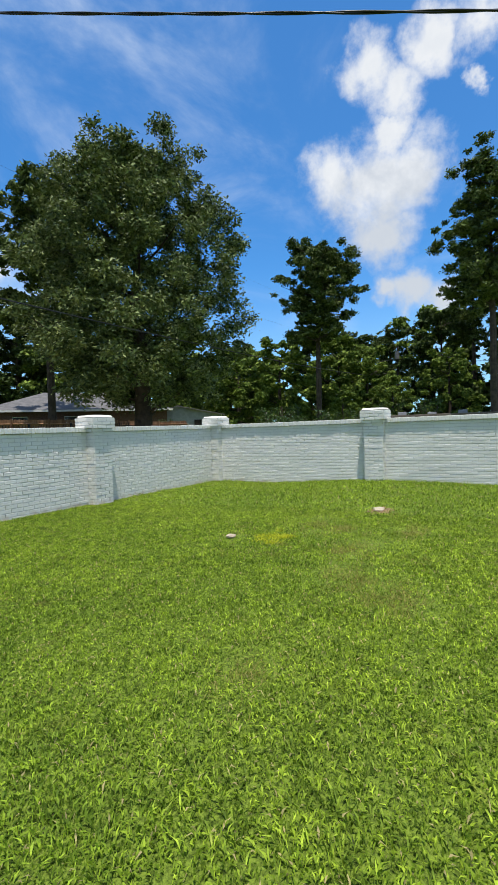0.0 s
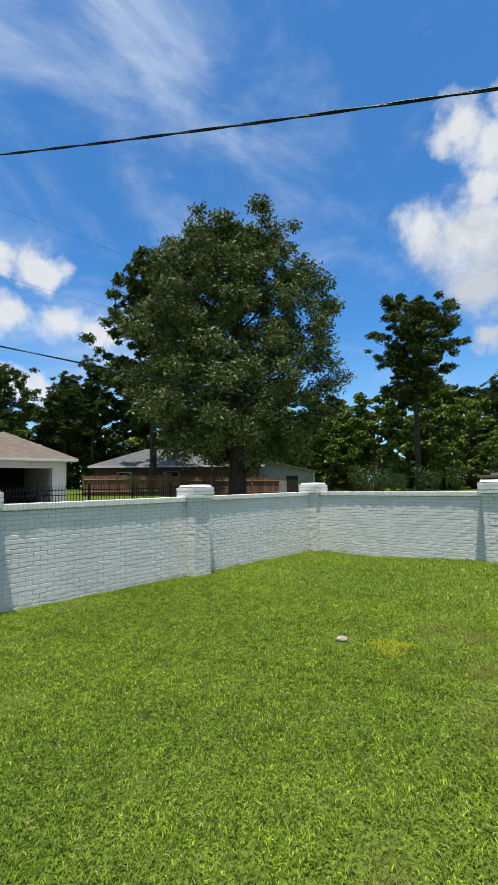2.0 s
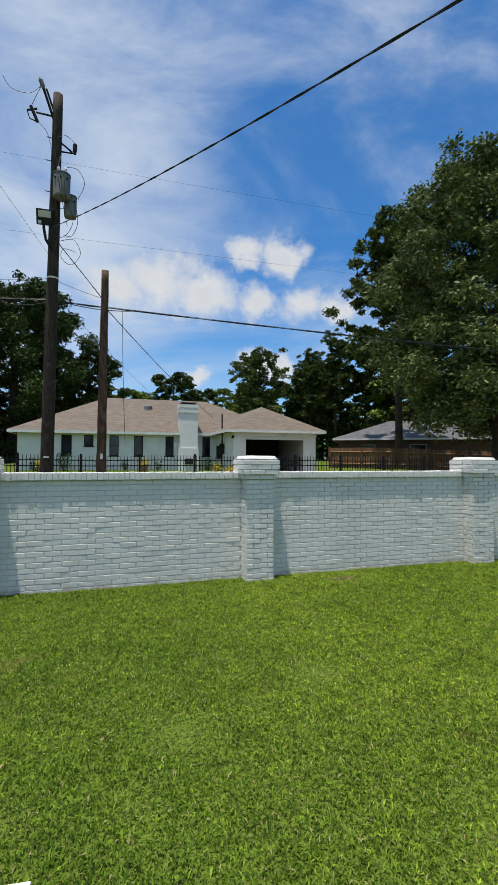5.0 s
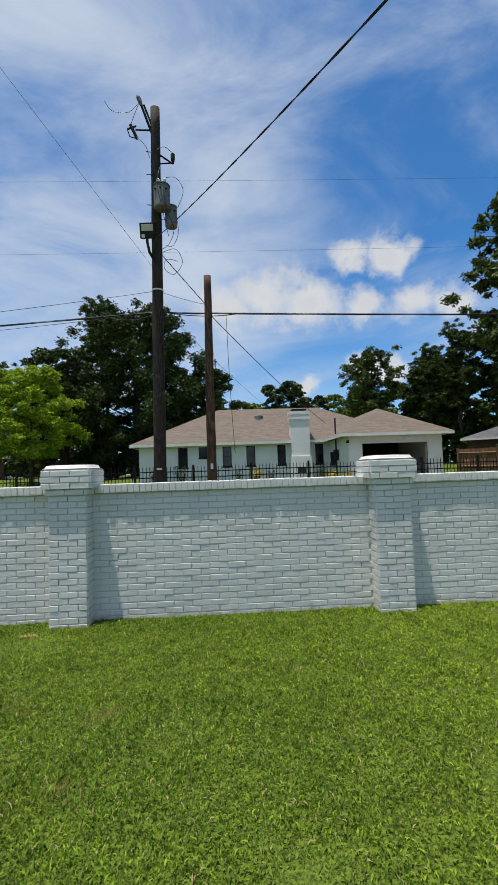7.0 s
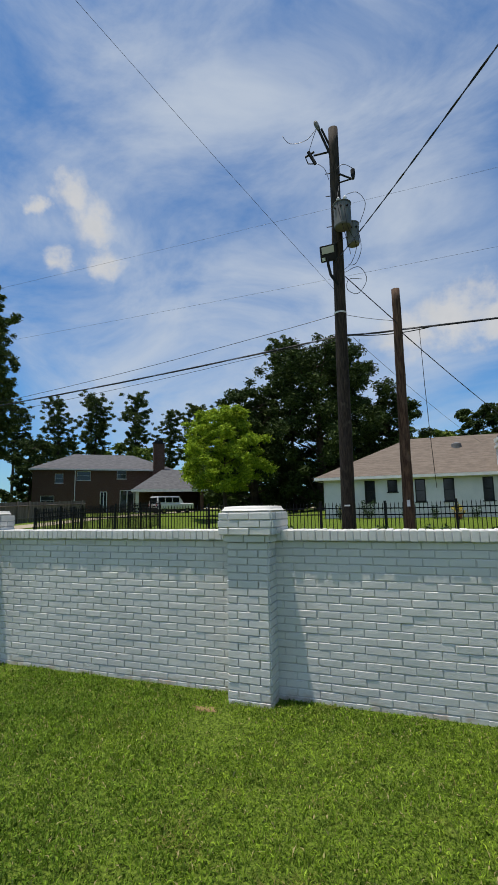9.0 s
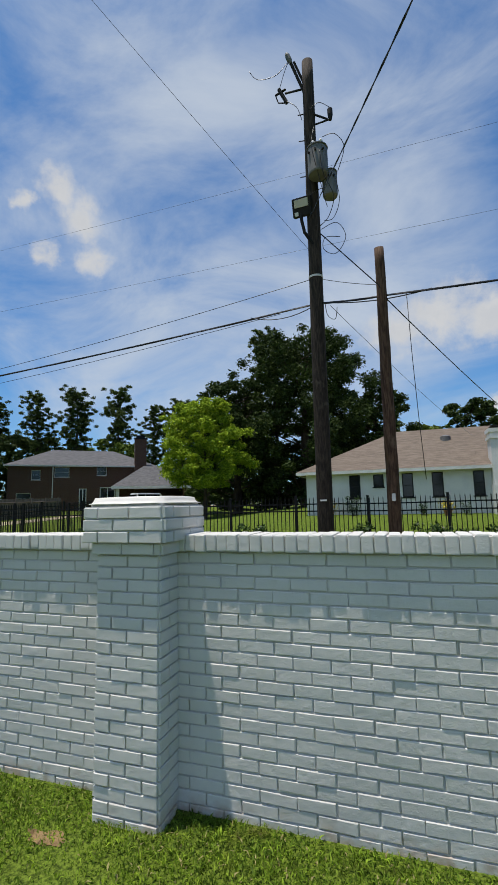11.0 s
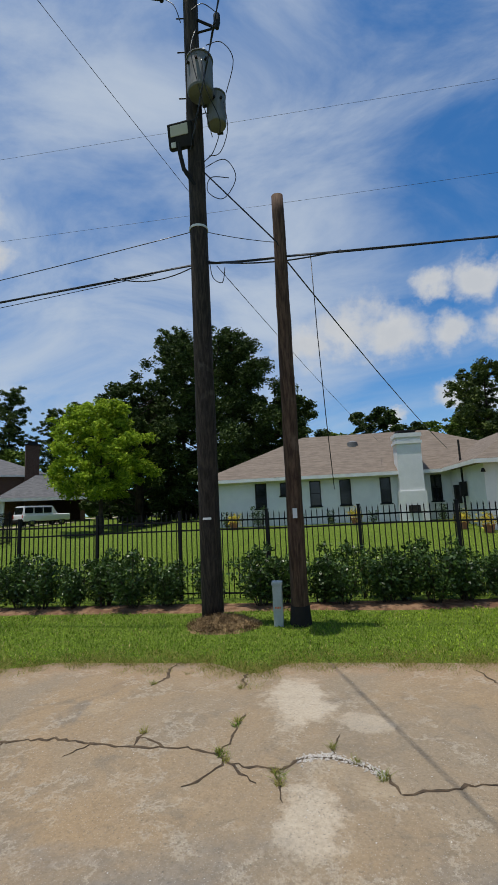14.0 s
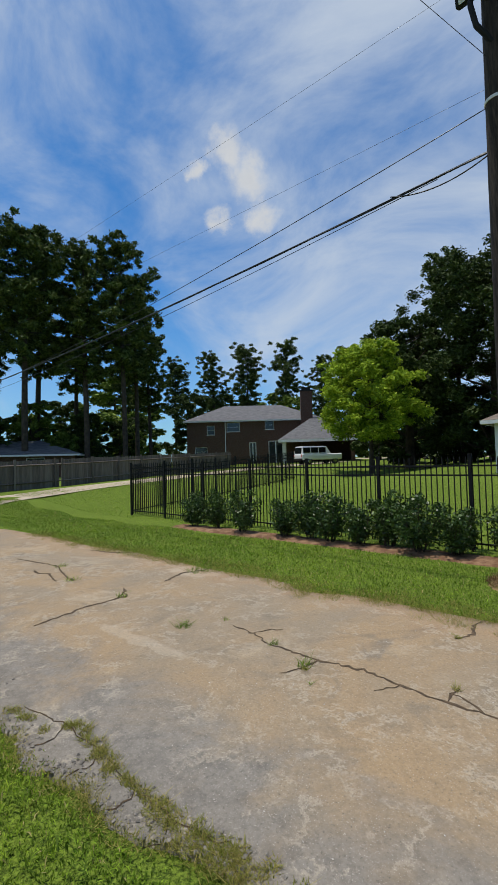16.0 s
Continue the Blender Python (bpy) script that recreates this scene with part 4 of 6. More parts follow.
pole1 = holder("utility_pole")
tagged(pole1, "tall weathered dark wooden utility pole with transformers beside alley", "utility pole")
mesh_object("shaft", *pole_body(P1A, P1B, 0.185, 0.115, 1), M_POLE, pole1, soft=True)
c = on_pole(P1A, P1B, 6.45)
mesh_object("band", *tube([c - Vector((0, 0, 0.02)), c + Vector((0, 0, 0.02))], 0.155, 18), M_TRIM, pole1, "pale metal band")
c = on_pole(P1A, P1B, 1.73)
mesh_object("number_tag", *box(c.x - 0.07, c.x + 0.07, c.y - 0.185, c.y - 0.178, 1.71, 1.745), M_TRIM, pole1, "small white tag")
for k, z in enumerate((9.9, 9.35, 8.6, 8.05)):
    c = on_pole(P1A, P1B, z)
    mesh_object("step_bolt", *tube([c, c + Vector((-0.24, -0.03, 0.0))], 0.011, 6), M_DARKSTEEL, pole1)
# slanting bracket with cut-out switch at the top
mesh_object("bracket", *join(tube([(-0.33, 5.9, 11.12), (-0.02, 6.05, 10.25)], 0.035, 6), tube([(-0.22, 5.92, 11.0), (0.0, 6.05, 10.42)], 0.028, 6)), M_DARKSTEEL, pole1)
mesh_object("insulator", *tube([(-0.37, 5.88, 11.22), (-0.35, 5.89, 11.17), (-0.31, 5.9, 11.06), (-0.28, 5.92, 10.98)], [0.03, 0.055, 0.055, 0.035], 10), M_STEEL, pole1)
mesh_object("switch_arm", *tube([(0.0, 6.05, 10.42), (-0.46, 6.0, 10.40)], 0.022, 6), M_DARKSTEEL, pole1)
mesh_object("cutout_switch", *join(tube([(-0.58, 5.98, 10.52), (-0.42, 6.0, 10.16)], 0.04, 8), tube([(-0.66, 5.98, 10.40), (-0.44, 6.0, 10.50)], 0.025, 6), tube([(-0.66, 5.98, 10.40), (-0.60, 5.98, 10.20), (-0.42, 6.0, 10.16)], 0.014, 6)), M_DARKSTEEL, pole1)
mesh_object("side_arm", *join(tube([(0.08, 6.12, 9.85), (0.40, 6.12, 9.62)], 0.022, 6), tube([(0.08, 6.15, 9.60), (0.46, 6.12, 9.60)], 0.018, 6)), M_DARKSTEEL, pole1)
mesh_object("arrester", *tube([(0.46, 6.12, 9.58), (0.46, 6.12, 9.70), (0.46, 6.12, 9.83), (0.46, 6.12, 9.86)], [0.03, 0.055, 0.055, 0.03], 10), M_DARKSTEEL, pole1)


def transformer(name_at, radius, low, high, bushings):
    tank = holder("transformer", name_at)
    tagged(tank, "grey cylindrical pole transformer bolted to the utility pole", "transformer", "pole transformers")
    mesh_object("tank", *tube([(0, 0, low), (0, 0, low + 0.03), (0, 0, high - 0.05), (0, 0, high)], [radius * 0.93, radius, radius, radius * 0.97], 22), M_STEEL, tank, soft=False)
    mesh_object("lid", *tube([(0, 0, high), (0, 0, high + 0.02), (0, 0, high + 0.05)], [radius * 1.06, radius * 1.06, radius * 0.6], 22), M_STEEL, tank)
    mesh_object("hanger", *join(box(-0.05, 0.05, radius * 0.8, radius + 0.16, high - 0.22, high - 0.14), box(-0.05, 0.05, radius * 0.8, radius + 0.16, low + 0.12, low + 0.20)), M_DARKSTEEL, tank)
    for k in range(bushings):
        x = -0.08 + 0.16 * k
        mesh_object("bushing", *tube([(x, -0.02, high + 0.03), (x, -0.02, high + 0.08), (x, -0.02, high + 0.17), (x, -0.02, high + 0.22)], [0.05, 0.032, 0.045, 0.015], 10), M_TRIM, tank)
    for k in range(3):
        a = -2.3 + 0.7 * k
        mesh_object("terminal", *tube([(radius * math.cos(a) * 0.95, radius * math.sin(a) * 0.95, high - 0.15), (radius * math.cos(a) * 1.2, radius * math.sin(a) * 1.2, high - 0.15)], 0.022, 8), M_DARKSTEEL, tank)


transformer((0.17, 6.03, 0), 0.205, 8.32, 8.90, 2)
transformer((0.36, 6.32, 0), 0.155, 8.00, 8.52, 1)

lamp = holder("flood_lamp", (-0.27, 6.36, 7.96))
tagged(lamp, "black square flood lamp with pale lens on bent arm", "flood lamp")
lamp.matrix_world = pose(-0.24, 6.30, 7.90, 20, 4, -10)
mesh_object("housing", *box(-0.21, 0.21, -0.05, 0.06, -0.19, 0.19, 0.02), M_DARKSTEEL, lamp)
mesh_object("lens", *box(-0.155, 0.155, -0.060, -0.045, -0.01, 0.15, 0.006), M_LENS, lamp, "pale yellowish glass lens")
mesh_object("label_plate", *box(-0.16, -0.08, -0.058, -0.048, -0.17, -0.09), M_TRIM, lamp, "small white label")
q = on_pole(P1A, P1B, 7.15)
inv = lamp.matrix_world.inverted()
mesh_object("arm", *tube([inv @ Vector(p) for p in ((q.x, q.y - 0.10, 7.10), (-0.22, 6.36, 7.35), (-0.27, 6.33, 7.62), (-0.27, 6.32, 7.86))], 0.035, 8), M_DARKSTEEL, lamp)

pole2 = holder("utility_pole")
tagged(pole2, "shorter brown wooden utility pole with cables at top", "utility pole")
mesh_object("shaft", *pole_body(P2A, P2B, 0.145, 0.095, 2), M_OLDPOLE, pole2, soft=True)
c = on_pole(P2A, P2B, 0.1)
mesh_object("base_wrap", *tube([on_pole(P2A, P2B, z) for z in (-0.1, 0.05, 0.30, 0.34)], [0.20, 0.175, 0.155, 0.148], 14), M_DARK, pole2, "black tarred base")
c = on_pole(P2A, P2B, 1.75)
mesh_object("number_tag", *box(c.x - 0.03, c.x + 0.04, c.y - 0.145, c.y - 0.138, 1.68, 1.83), M_TRIM, pole2, "scuffed pale tag")

pedestal = holder("cable_pedestal", (0.86, 7.32, ground_at(0.86, 7.32)))
tagged(pedestal, "pale green plastic cable pedestal standing by a utility pole", "cable pedestal")
mesh_object("body", *box(-0.075, 0.075, -0.065, 0.065, -0.05, 0.62, 0.012), M_PEDESTAL, pedestal)
mesh_object("cap", *box(-0.085, 0.085, -0.075, 0.075, 0.61, 0.68, 0.02), M_PEDESTAL, pedestal)
for k in range(4):
    mesh_object("print_bar", *box(-0.045 + 0.024 * k, -0.03 + 0.024 * k, -0.068, -0.0655, 0.27, 0.30), M_ORANGE, pedestal, "orange unreadable print")


def cable(name, points, radius, mat, label, twist=0, sides=5):
    """A hanging line through the points; twist gives a two-strand bundle."""
    pts = [Vector(p) for p in points]
    if twist:
        strands = []
        for s in range(2):
            line = []
            for k, p in enumerate(pts):
                a = k * 0.9 + s * math.pi
                line.append(p + Vector((math.cos(a), 0.3 * math.cos(a), math.sin(a))) * radius * 0.8)
            strands.append(tube(line, radius, sides))
        ob = mesh_object(name, *join(*strands), mat, soft=True)
    else:
        ob = mesh_object(name, *tube(pts, radius, sides), mat, soft=True)
    return tagged(ob, label, "cable")


def hang(a, b, sag, n=40):
    a, b = Vector(a), Vector(b)
    return [a.lerp(b, k / n) - Vector((0, 0, 4 * sag * (k / n) * (1 - k / n))) for k in range(n + 1)]


# twisted service drop that crosses over the yard to the house behind
cable("service_drop_cable", hang((-0.139, 6.465, 7.713), (8.2, -16.265, 2.462), 0.57, 160), 0.0072, M_CABLE, "twisted black service cable crossing above the lawn", 1)
# main bundle along the alley
Y = 6.78
main = hang((-34, Y + 0.3, 5.2), (-0.06, Y, 5.92), 0.5, 50)[:-1] + hang((-0.06, Y, 5.92), (1.26, Y - 0.07, 5.83), 0.02, 6)[:-1] + hang((1.26, Y - 0.07, 5.83), (48, Y + 0.4, 6.5), 0.42, 60)
cable("overhead_cable", main, 0.0125, M_CABLE, "thick black overhead cable strung along the alley", 1)
cable("overhead_cable", [p + Vector((0, 0.03, 0.035)) for p in main], 0.006, M_WIRE, "thin steel messenger strand above the thick cable")
cable("overhead_cable", hang((-30, Y + 0.2, 4.75), (-0.9, Y, 5.82), 0.5, 40), 0.006, M_CABLE, "thin black overhead line beside the alley")
cable("cable_loop", hang((-1.6, Y, 5.84), (-0.1, Y - 0.1, 5.86), 0.16, 14), 0.010, M_CABLE, "slack loop of black cable by the pole")
cable("cable_loop", hang((0.05, Y - 0.1, 5.88), (2.2, Y - 0.05, 5.84), 0.10, 14), 0.012, M_CABLE, "slack loop of black cable between two poles")
# thin lines
b6 = on_pole(P1A, P1B, 6.45)
cable("thin_line", hang(b6, (-34, 7.4, 5.35), 0.80, 40), 0.007, M_WIRE, "thin overhead wire from the tall pole")
cable("thin_line", hang(b6, (1.22, 6.65, 6.05), 0.03, 10), 0.006, M_WIRE, "thin wire between the two poles")
cable("guy_line", hang(on_pole(P1A, P1B, 6.9), (-7.6, -2.0, 15.6), 0.1, 24), 0.0042, M_WIRE, "thin wire rising from the tall pole over the wall")
p_low = on_pole(P1A, P1B, 7.3)
cable("house_line", hang(p_low + Vector((0.15, -0.1, 0)), (1.2, 6.55, 6.0), 0.0, 6) + hang((1.35, 6.75, 5.75), (7.46, 20.5, 4.1), 0.15, 30), 0.012, M_CABLE, "black service line running to the white house")
cable("house_line", hang((0.2, 6.7, 5.8), (5.04, 23.5, 5.0), 0.15, 30), 0.006, M_WIRE, "thin line running to the white house")
cable("drop_wire", [(1.72, 6.75, 5.82), (1.75, 6.9, 4.5), (1.80, 7.1, 3.2), (1.86, 7.3, 2.1)], 0.007, M_CABLE, "thin black wire hanging down from the overhead cable")
# high power lines, faint against the sky
for z, y in ((12.7, 9.5), (9.9, 9.1)):
    cable("high_line", hang((-45, y + 0.6, z - 0.8), (45, y + 1.2, z + 0.3), 0.5, 50), 0.0035, M_WIRE, "thin high power line above the alley")


def curl(points, name="loose_wire", r=0.007):
    pts = [Vector(p) for p in points]
    out = []
    for k in range(len(pts) - 1):
        p0, p1, p2, p3 = pts[max(k - 1, 0)], pts[k], pts[k + 1], pts[min(k + 2, len(pts) - 1)]
        for t in np.linspace(0, 1, 7)[:-1]:
            t = float(t)
            out.append(0.5 * ((2 * p1) + (p2 - p0) * t + (2 * p0 - 5 * p1 + 4 * p2 - p3) * t * t + (3 * p1 - p0 - 3 * p2 + p3) * t ** 3))
    out.append(pts[-1])
    mesh_object(name, *tube(out, r, 5), M_CABLE, pole1, soft=True)


curl([(-0.33, 5.9, 11.05), (-0.6, 5.85, 10.75), (-1.0, 5.85, 10.78), (-1.2, 5.85, 11.05)])
curl([(-0.45, 5.98, 10.2), (-0.2, 5.9, 9.9), (-0.1, 5.95, 9.6)])
curl([(-0.35, 5.9, 11.0), (-0.45, 5.9, 10.75), (-0.56, 5.95, 10.5)])
curl([(0.46, 6.1, 9.86), (0.25, 6.0, 9.95), (0.05, 6.0, 9.85)])
curl([(0.3, 5.95, 9.1), (0.55, 5.9, 9.05), (0.72, 5.95, 8.75), (0.55, 6.2, 8.45)])
curl([(0.15, 5.9, 9.35), (0.1, 5.75, 8.8), (0.2, 5.9, 8.2), (0.3, 6.2, 7.7)])
curl([(0.25, 5.8, 8.7), (0.3, 5.85, 8.2), (0.45, 6.1, 7.85), (0.3, 6.3, 7.55), (0.1, 6.4, 7.45)])
curl([(0.5, 6.2, 8.3), (0.55, 6.2, 7.8), (0.4, 6.3, 7.5), (0.2, 6.4, 7.55)])
curl([(0.12, 6.45, 7.4), (0.45, 6.4, 7.45), (0.62, 6.4, 7.1), (0.4, 6.45, 6.8), (0.15, 6.45, 6.95), (0.2, 6.45, 7.2), (0.5, 6.45, 7.15)])
curl([(0.1, 6.6, 5.85), (0.15, 6.6, 5.55), (0.3, 6.6, 5.45), (0.35, 6.6, 5.7)])
curl([(-0.12, 6.3, 8.1), (0.2, 6.2, 8.15), (0.4, 6.3, 8.1)])


# ---- houses ----
def opening_wall(x0, x1, z0, z1, y0, y1, holes):
    """A wall slab along x with rectangular holes (xa, xb, za, zb) cut right through it, as one shell."""
    xs = sorted({x0, x1, *[h[0] for h in holes], *[h[1] for h in holes]})
    zs = sorted({z0, z1, *[h[2] for h in holes], *[h[3] for h in holes]})
    nx, nz = len(xs), len(zs)

    def solid(i, k):
        if not (0 <= i < nx - 1 and 0 <= k < nz - 1):
            return False
        return not any(h[0] <= xs[i] and xs[i + 1] <= h[1] and h[2] <= zs[k] and zs[k + 1] <= h[3] for h in holes)

    def at(i, k, back):
        return (k * nx + i) * 2 + back

    verts = [(x, y, z) for z in zs for x in xs for y in (y0, y1)]
    faces = []
    for i in range(nx - 1):
        for k in range(nz - 1):
            if not solid(i, k):
                continue
            faces.append([at(i, k, 0), at(i + 1, k, 0), at(i + 1, k + 1, 0), at(i, k + 1, 0)])
            faces.append([at(i, k + 1, 1), at(i + 1, k + 1, 1), at(i + 1, k, 1), at(i, k, 1)])
            for di, dk, p, q in ((-1, 0, (i, k + 1), (i, k)), (1, 0, (i + 1, k), (i + 1, k + 1)), (0, -1, (i, k), (i + 1, k)), (0, 1, (i + 1, k + 1), (i, k + 1))):
                if not solid(i + di, k + dk):
                    faces.append([at(*p, 0), at(*p, 1), at(*q, 1), at(*q, 0)])
    return verts, faces


def window(house, x0, x1, z0, z1, y, frame_mat=M_TRIM, bars=1, glass=M_GLASS):
    """A sash window set in its opening, facing -y."""
    win = mesh_object("window", *join(box(x0, x0 + 0.05, y, y + 0.06, z0, z1), box(x1 - 0.05, x1, y, y + 0.06, z0, z1), box(x0 + 0.05, x1 - 0.05, y, y + 0.06, z0, z0 + 0.05), box(x0 + 0.05, x1 - 0.05, y, y + 0.06, z1 - 0.05, z1), *[box(x0 + 0.05, x1 - 0.05, y + 0.005, y + 0.05, z0 + (z1 - z0) * (k + 1) / (bars + 1) - 0.012, z0 + (z1 - z0) * (k + 1) / (bars + 1) + 0.012) for k in range(bars)]), frame_mat, house)
    mesh_object("pane", *box(x0 + 0.05, x1 - 0.05, y + 0.03, y + 0.045, z0 + 0.05, z1 - 0.05), glass, win)
    mesh_object("sill", *box(x0 - 0.05, x1 + 0.05, y - 0.09, y + 0.05, z0 - 0.06, z0), frame_mat, win)


def hip_roof(x0, x1, y0, y1, eave, ridge, inset, over=0.45, thick=0.14):
    """A hipped roof, its ridge along the longer side."""
    x0, x1, y0, y1 = x0 - over, x1 + over, y0 - over, y1 + over
    if x1 - x0 >= y1 - y0:
        m = (y0 + y1) / 2
        r0, r1 = (x0 + inset, m, ridge), (x1 - inset, m, ridge)
        low = [(x0, y0, eave), (x1, y0, eave), (x1, y1, eave), (x0, y1, eave)]
        top = [[4, 5, 9, 8], [5, 6, 9], [6, 7, 8, 9], [7, 4, 8]]
    else:
        m = (x0 + x1) / 2
        r0, r1 = (m, y0 + inset, ridge), (m, y1 - inset, ridge)
        low = [(x0, y0, eave), (x1, y0, eave), (x1, y1, eave), (x0, y1, eave)]
        top = [[4, 5, 8], [5, 6, 9, 8], [6, 7, 9], [7, 4, 8, 9]]
    verts = [(x, y, z - thick) for x, y, z in low] + low + [r0, r1]
    faces = [[3, 2, 1, 0], [0, 1, 5, 4], [1, 2, 6, 5], [2, 3, 7, 6], [3, 0, 4, 7]] + top
    return verts, faces


def fascia(x0, x1, y0, y1, eave, over=0.45, tall=0.17):
    a, b, c, d = x0 - over - 0.02, x1 + over + 0.02, y0 - over - 0.02, y1 + over + 0.02
    z0, z1 = eave - tall, eave - 0.01
    return join(box(a, b, c, c + 0.03, z0, z1), box(a, b, d - 0.03, d, z0, z1), box(a, a + 0.03, c + 0.03, d - 0.03, z0, z1), box(b - 0.03, b, c + 0.03, d - 0.03, z0, z1))


def white_house():
    h = holder("house")
    tagged(h, "white single-storey house with brown shingle hip roof and garage", "house")
    base, eave = 0.55, 3.22
    y0, y1 = 22.3, 31.5
    wins = ((-1.28, -0.70), (1.41, 1.95), (2.85, 3.39), (4.75, 5.26), (7.08, 7.59))
    holes = [(a, b, 1.85, 3.08) for a, b in wins] + [(-0.03, 0.50, 2.42, 3.08)]
    mesh_object("wall", *opening_wall(-3.6, 8.0, base, eave, y0, y0 + 0.25, holes), M_WHITEWALL, h)
    mesh_object("wall", *join(box(-3.6, -3.35, y0 + 0.25, y1, base, eave), box(-3.6, 13.0, y1, y1 + 0.25, base, eave), box(12.75, 13.0, 18.35, y1, base, eave)), M_WHITEWALL, h)
    # dark sheet behind the windows, painted as the shade of the rooms
    mesh_object("back_room", *box(-3.3, 7.9, y0 + 0.9, y0 + 1.0, base, eave), M_DARK, h)
    for a, b in wins:
        window(h, a, b, 1.85, 3.08, y0 + 0.05, M_DARKSTEEL, 1)
    window(h, -0.03, 0.50, 2.42, 3.08, y0 + 0.05, M_DARKSTEEL, 0)
    # garage wing, its door open
    gx0, gx1, gy = 8.0, 13.0, 18.1
    mesh_object("garage_wall", *opening_wall(gx0, gx1, base, eave, gy, gy + 0.25, [(8.72, 12.2, base, 2.80)]), M_WHITEWALL, h)
    mesh_object("garage_wall", *box(gx0, gx0 + 0.25, gy + 0.25, y0, base, eave), M_WHITEWALL, h)
    mesh_object("garage_door_trim", *join(box(8.62, 8.72, gy - 0.03, gy + 0.1, base, 2.80), box(12.2, 12.3, gy - 0.03, gy + 0.1, base, 2.80), box(8.62, 12.3, gy - 0.03, gy + 0.1, 2.80, 2.90)), M_TRIM, h)
    # garage inside all near-black, its shade put into the colour
    mesh_object("garage_interior", *join(box(8.3, 12.7, 23.4, 23.5, base, eave - 0.1), box(8.26, 12.74, 18.4, 23.5, base + 0.2, base + 0.26), box(8.26, 12.74, 18.4, 23.5, eave - 0.16, eave - 0.1), box(10.2, 10.35, 22.0, 23.4, base + 0.2, eave - 0.2), box(8.4, 9.3, 22.6, 23.3, base + 0.2, 1.9), box(11.2, 12.3, 22.2, 23.2, base + 0.2, 1.7)), M_DARK, h)
    mesh_object("roof", *hip_roof(-3.6, 13.0, y0, y1, eave + 0.1, 5.93, 5.2), M_SHINGLE, h)
    mesh_object("garage_roof", *hip_roof(gx0, gx1, gy, 28.0, eave + 0.12, 4.95, 3.0), M_SHINGLE, h)
    mesh_object("fascia", *fascia(-3.6, 13.0, y0, y1, eave + 0.1), M_TRIM, h)
    mesh_object("fascia", *fascia(gx0, gx1, gy, 28.0, eave + 0.12), M_TRIM, h)
    ch = mesh_object("chimney", *join(box(5.5, 6.72, 21.62, 22.29, base, 2.35), box(5.56, 6.66, 21.68, 22.6, 2.35, 4.55), box(5.50, 6.72, 21.62, 22.66, 4.55, 4.68), box(5.56, 6.66, 21.68, 22.6, 4.68, 4.86), box(5.50, 6.72, 21.62, 22.66, 4.86, 5.05)), M_WHITEWALL, h, "white painted brick chimney")
    mesh_object("flue_cap", *join(box(5.72, 6.5, 21.8, 22.45, 5.05, 5.16), box(5.66, 6.56, 21.75, 22.5, 5.16, 5.2)), M_DARKSTEEL, ch, "dark metal cap")
    mesh_object("ash_door", *box(5.85, 6.36, 21.56, 21.615, 1.35, 1.70), M_DARK, ch, "black box")
    for x, y, z in ((-0.2, 24.9, 4.75), (-0.35, 24.0, 4.2), (7.4, 25.0, 4.9)):
        mesh_object("roof_vent", *tube([(x, y, z - 0.5), (x, y, z), (x, y, z + 0.02)], [0.06, 0.06, 0.09], 8), M_DARKSTEEL, h)
    mesh_object("roof_dome", *tube([(3.9, 25.3, 4.95), (3.9, 25.3, 5.25), (3.9, 25.3, 5.33)], [0.3, 0.28, 0.1], 12), M_STEEL, h, "pale skylight dome")
    mesh_object("meter_mast", *join(tube([(7.86, 20.2, 0.8), (7.86, 20.2, 4.4)], 0.045, 8), box(7.72, 7.98, 20.1, 20.3, 2.0, 2.6), box(7.74, 7.98, 20.9, 21.15, 1.7, 2.5)), M_DARKSTEEL, h, "grey electric meter and mast")
    mesh_object("wall_lamp", *tube([(7.95, 18.03, 3.0), (7.95, 18.03, 2.85)], [0.05, 0.09], 8), M_DARKSTEEL, h)
    mesh_object("wall_lamp", *tube([(11.0, 18.02, 3.06), (11.0, 18.02, 2.96)], [0.05, 0.08], 8), M_TRIM, h)


white_house()


def drive(points, width, name, label):
    verts, faces = [], []
    for k, (x, y) in enumerate(points):
        (px, py), (qx, qy) = points[max(k - 1, 0)], points[min(k + 1, len(points) - 1)]
        d = Vector((qx - px, qy - py)).normalized()
        for s in (-0.5, 0.5):
            u, v = x - d.y * width * s, y + d.x * width * s
            verts.append((u, v, ground_at(u, v) + 0.035))
    for k in range(len(points) - 1):
        faces.append([2 * k, 2 * k + 2, 2 * k + 3, 2 * k + 1])
    tagged(mesh_object(name, verts, faces, M_PATCH), label, "driveway", kind="structure")


drive([(10.4, 18.05 - 0.5 * k) for k in range(8)] + [(10.6, 13.6), (12.0, 12.2), (16, 11.2), (24, 11)], 4.4, "pavement", "pale concrete driveway in front of the open garage")
drive([(-16.5, 3.0), (-19.2, 7.2), (-21.2, 13.0), (-22.5, 18.0), (-24.0, 25.0), (-25.5, 32.0), (-25.5, 39.0), (-24.5, 46.0)], 2.6, "pavement", "pale concrete drive beside a weathered board fence")


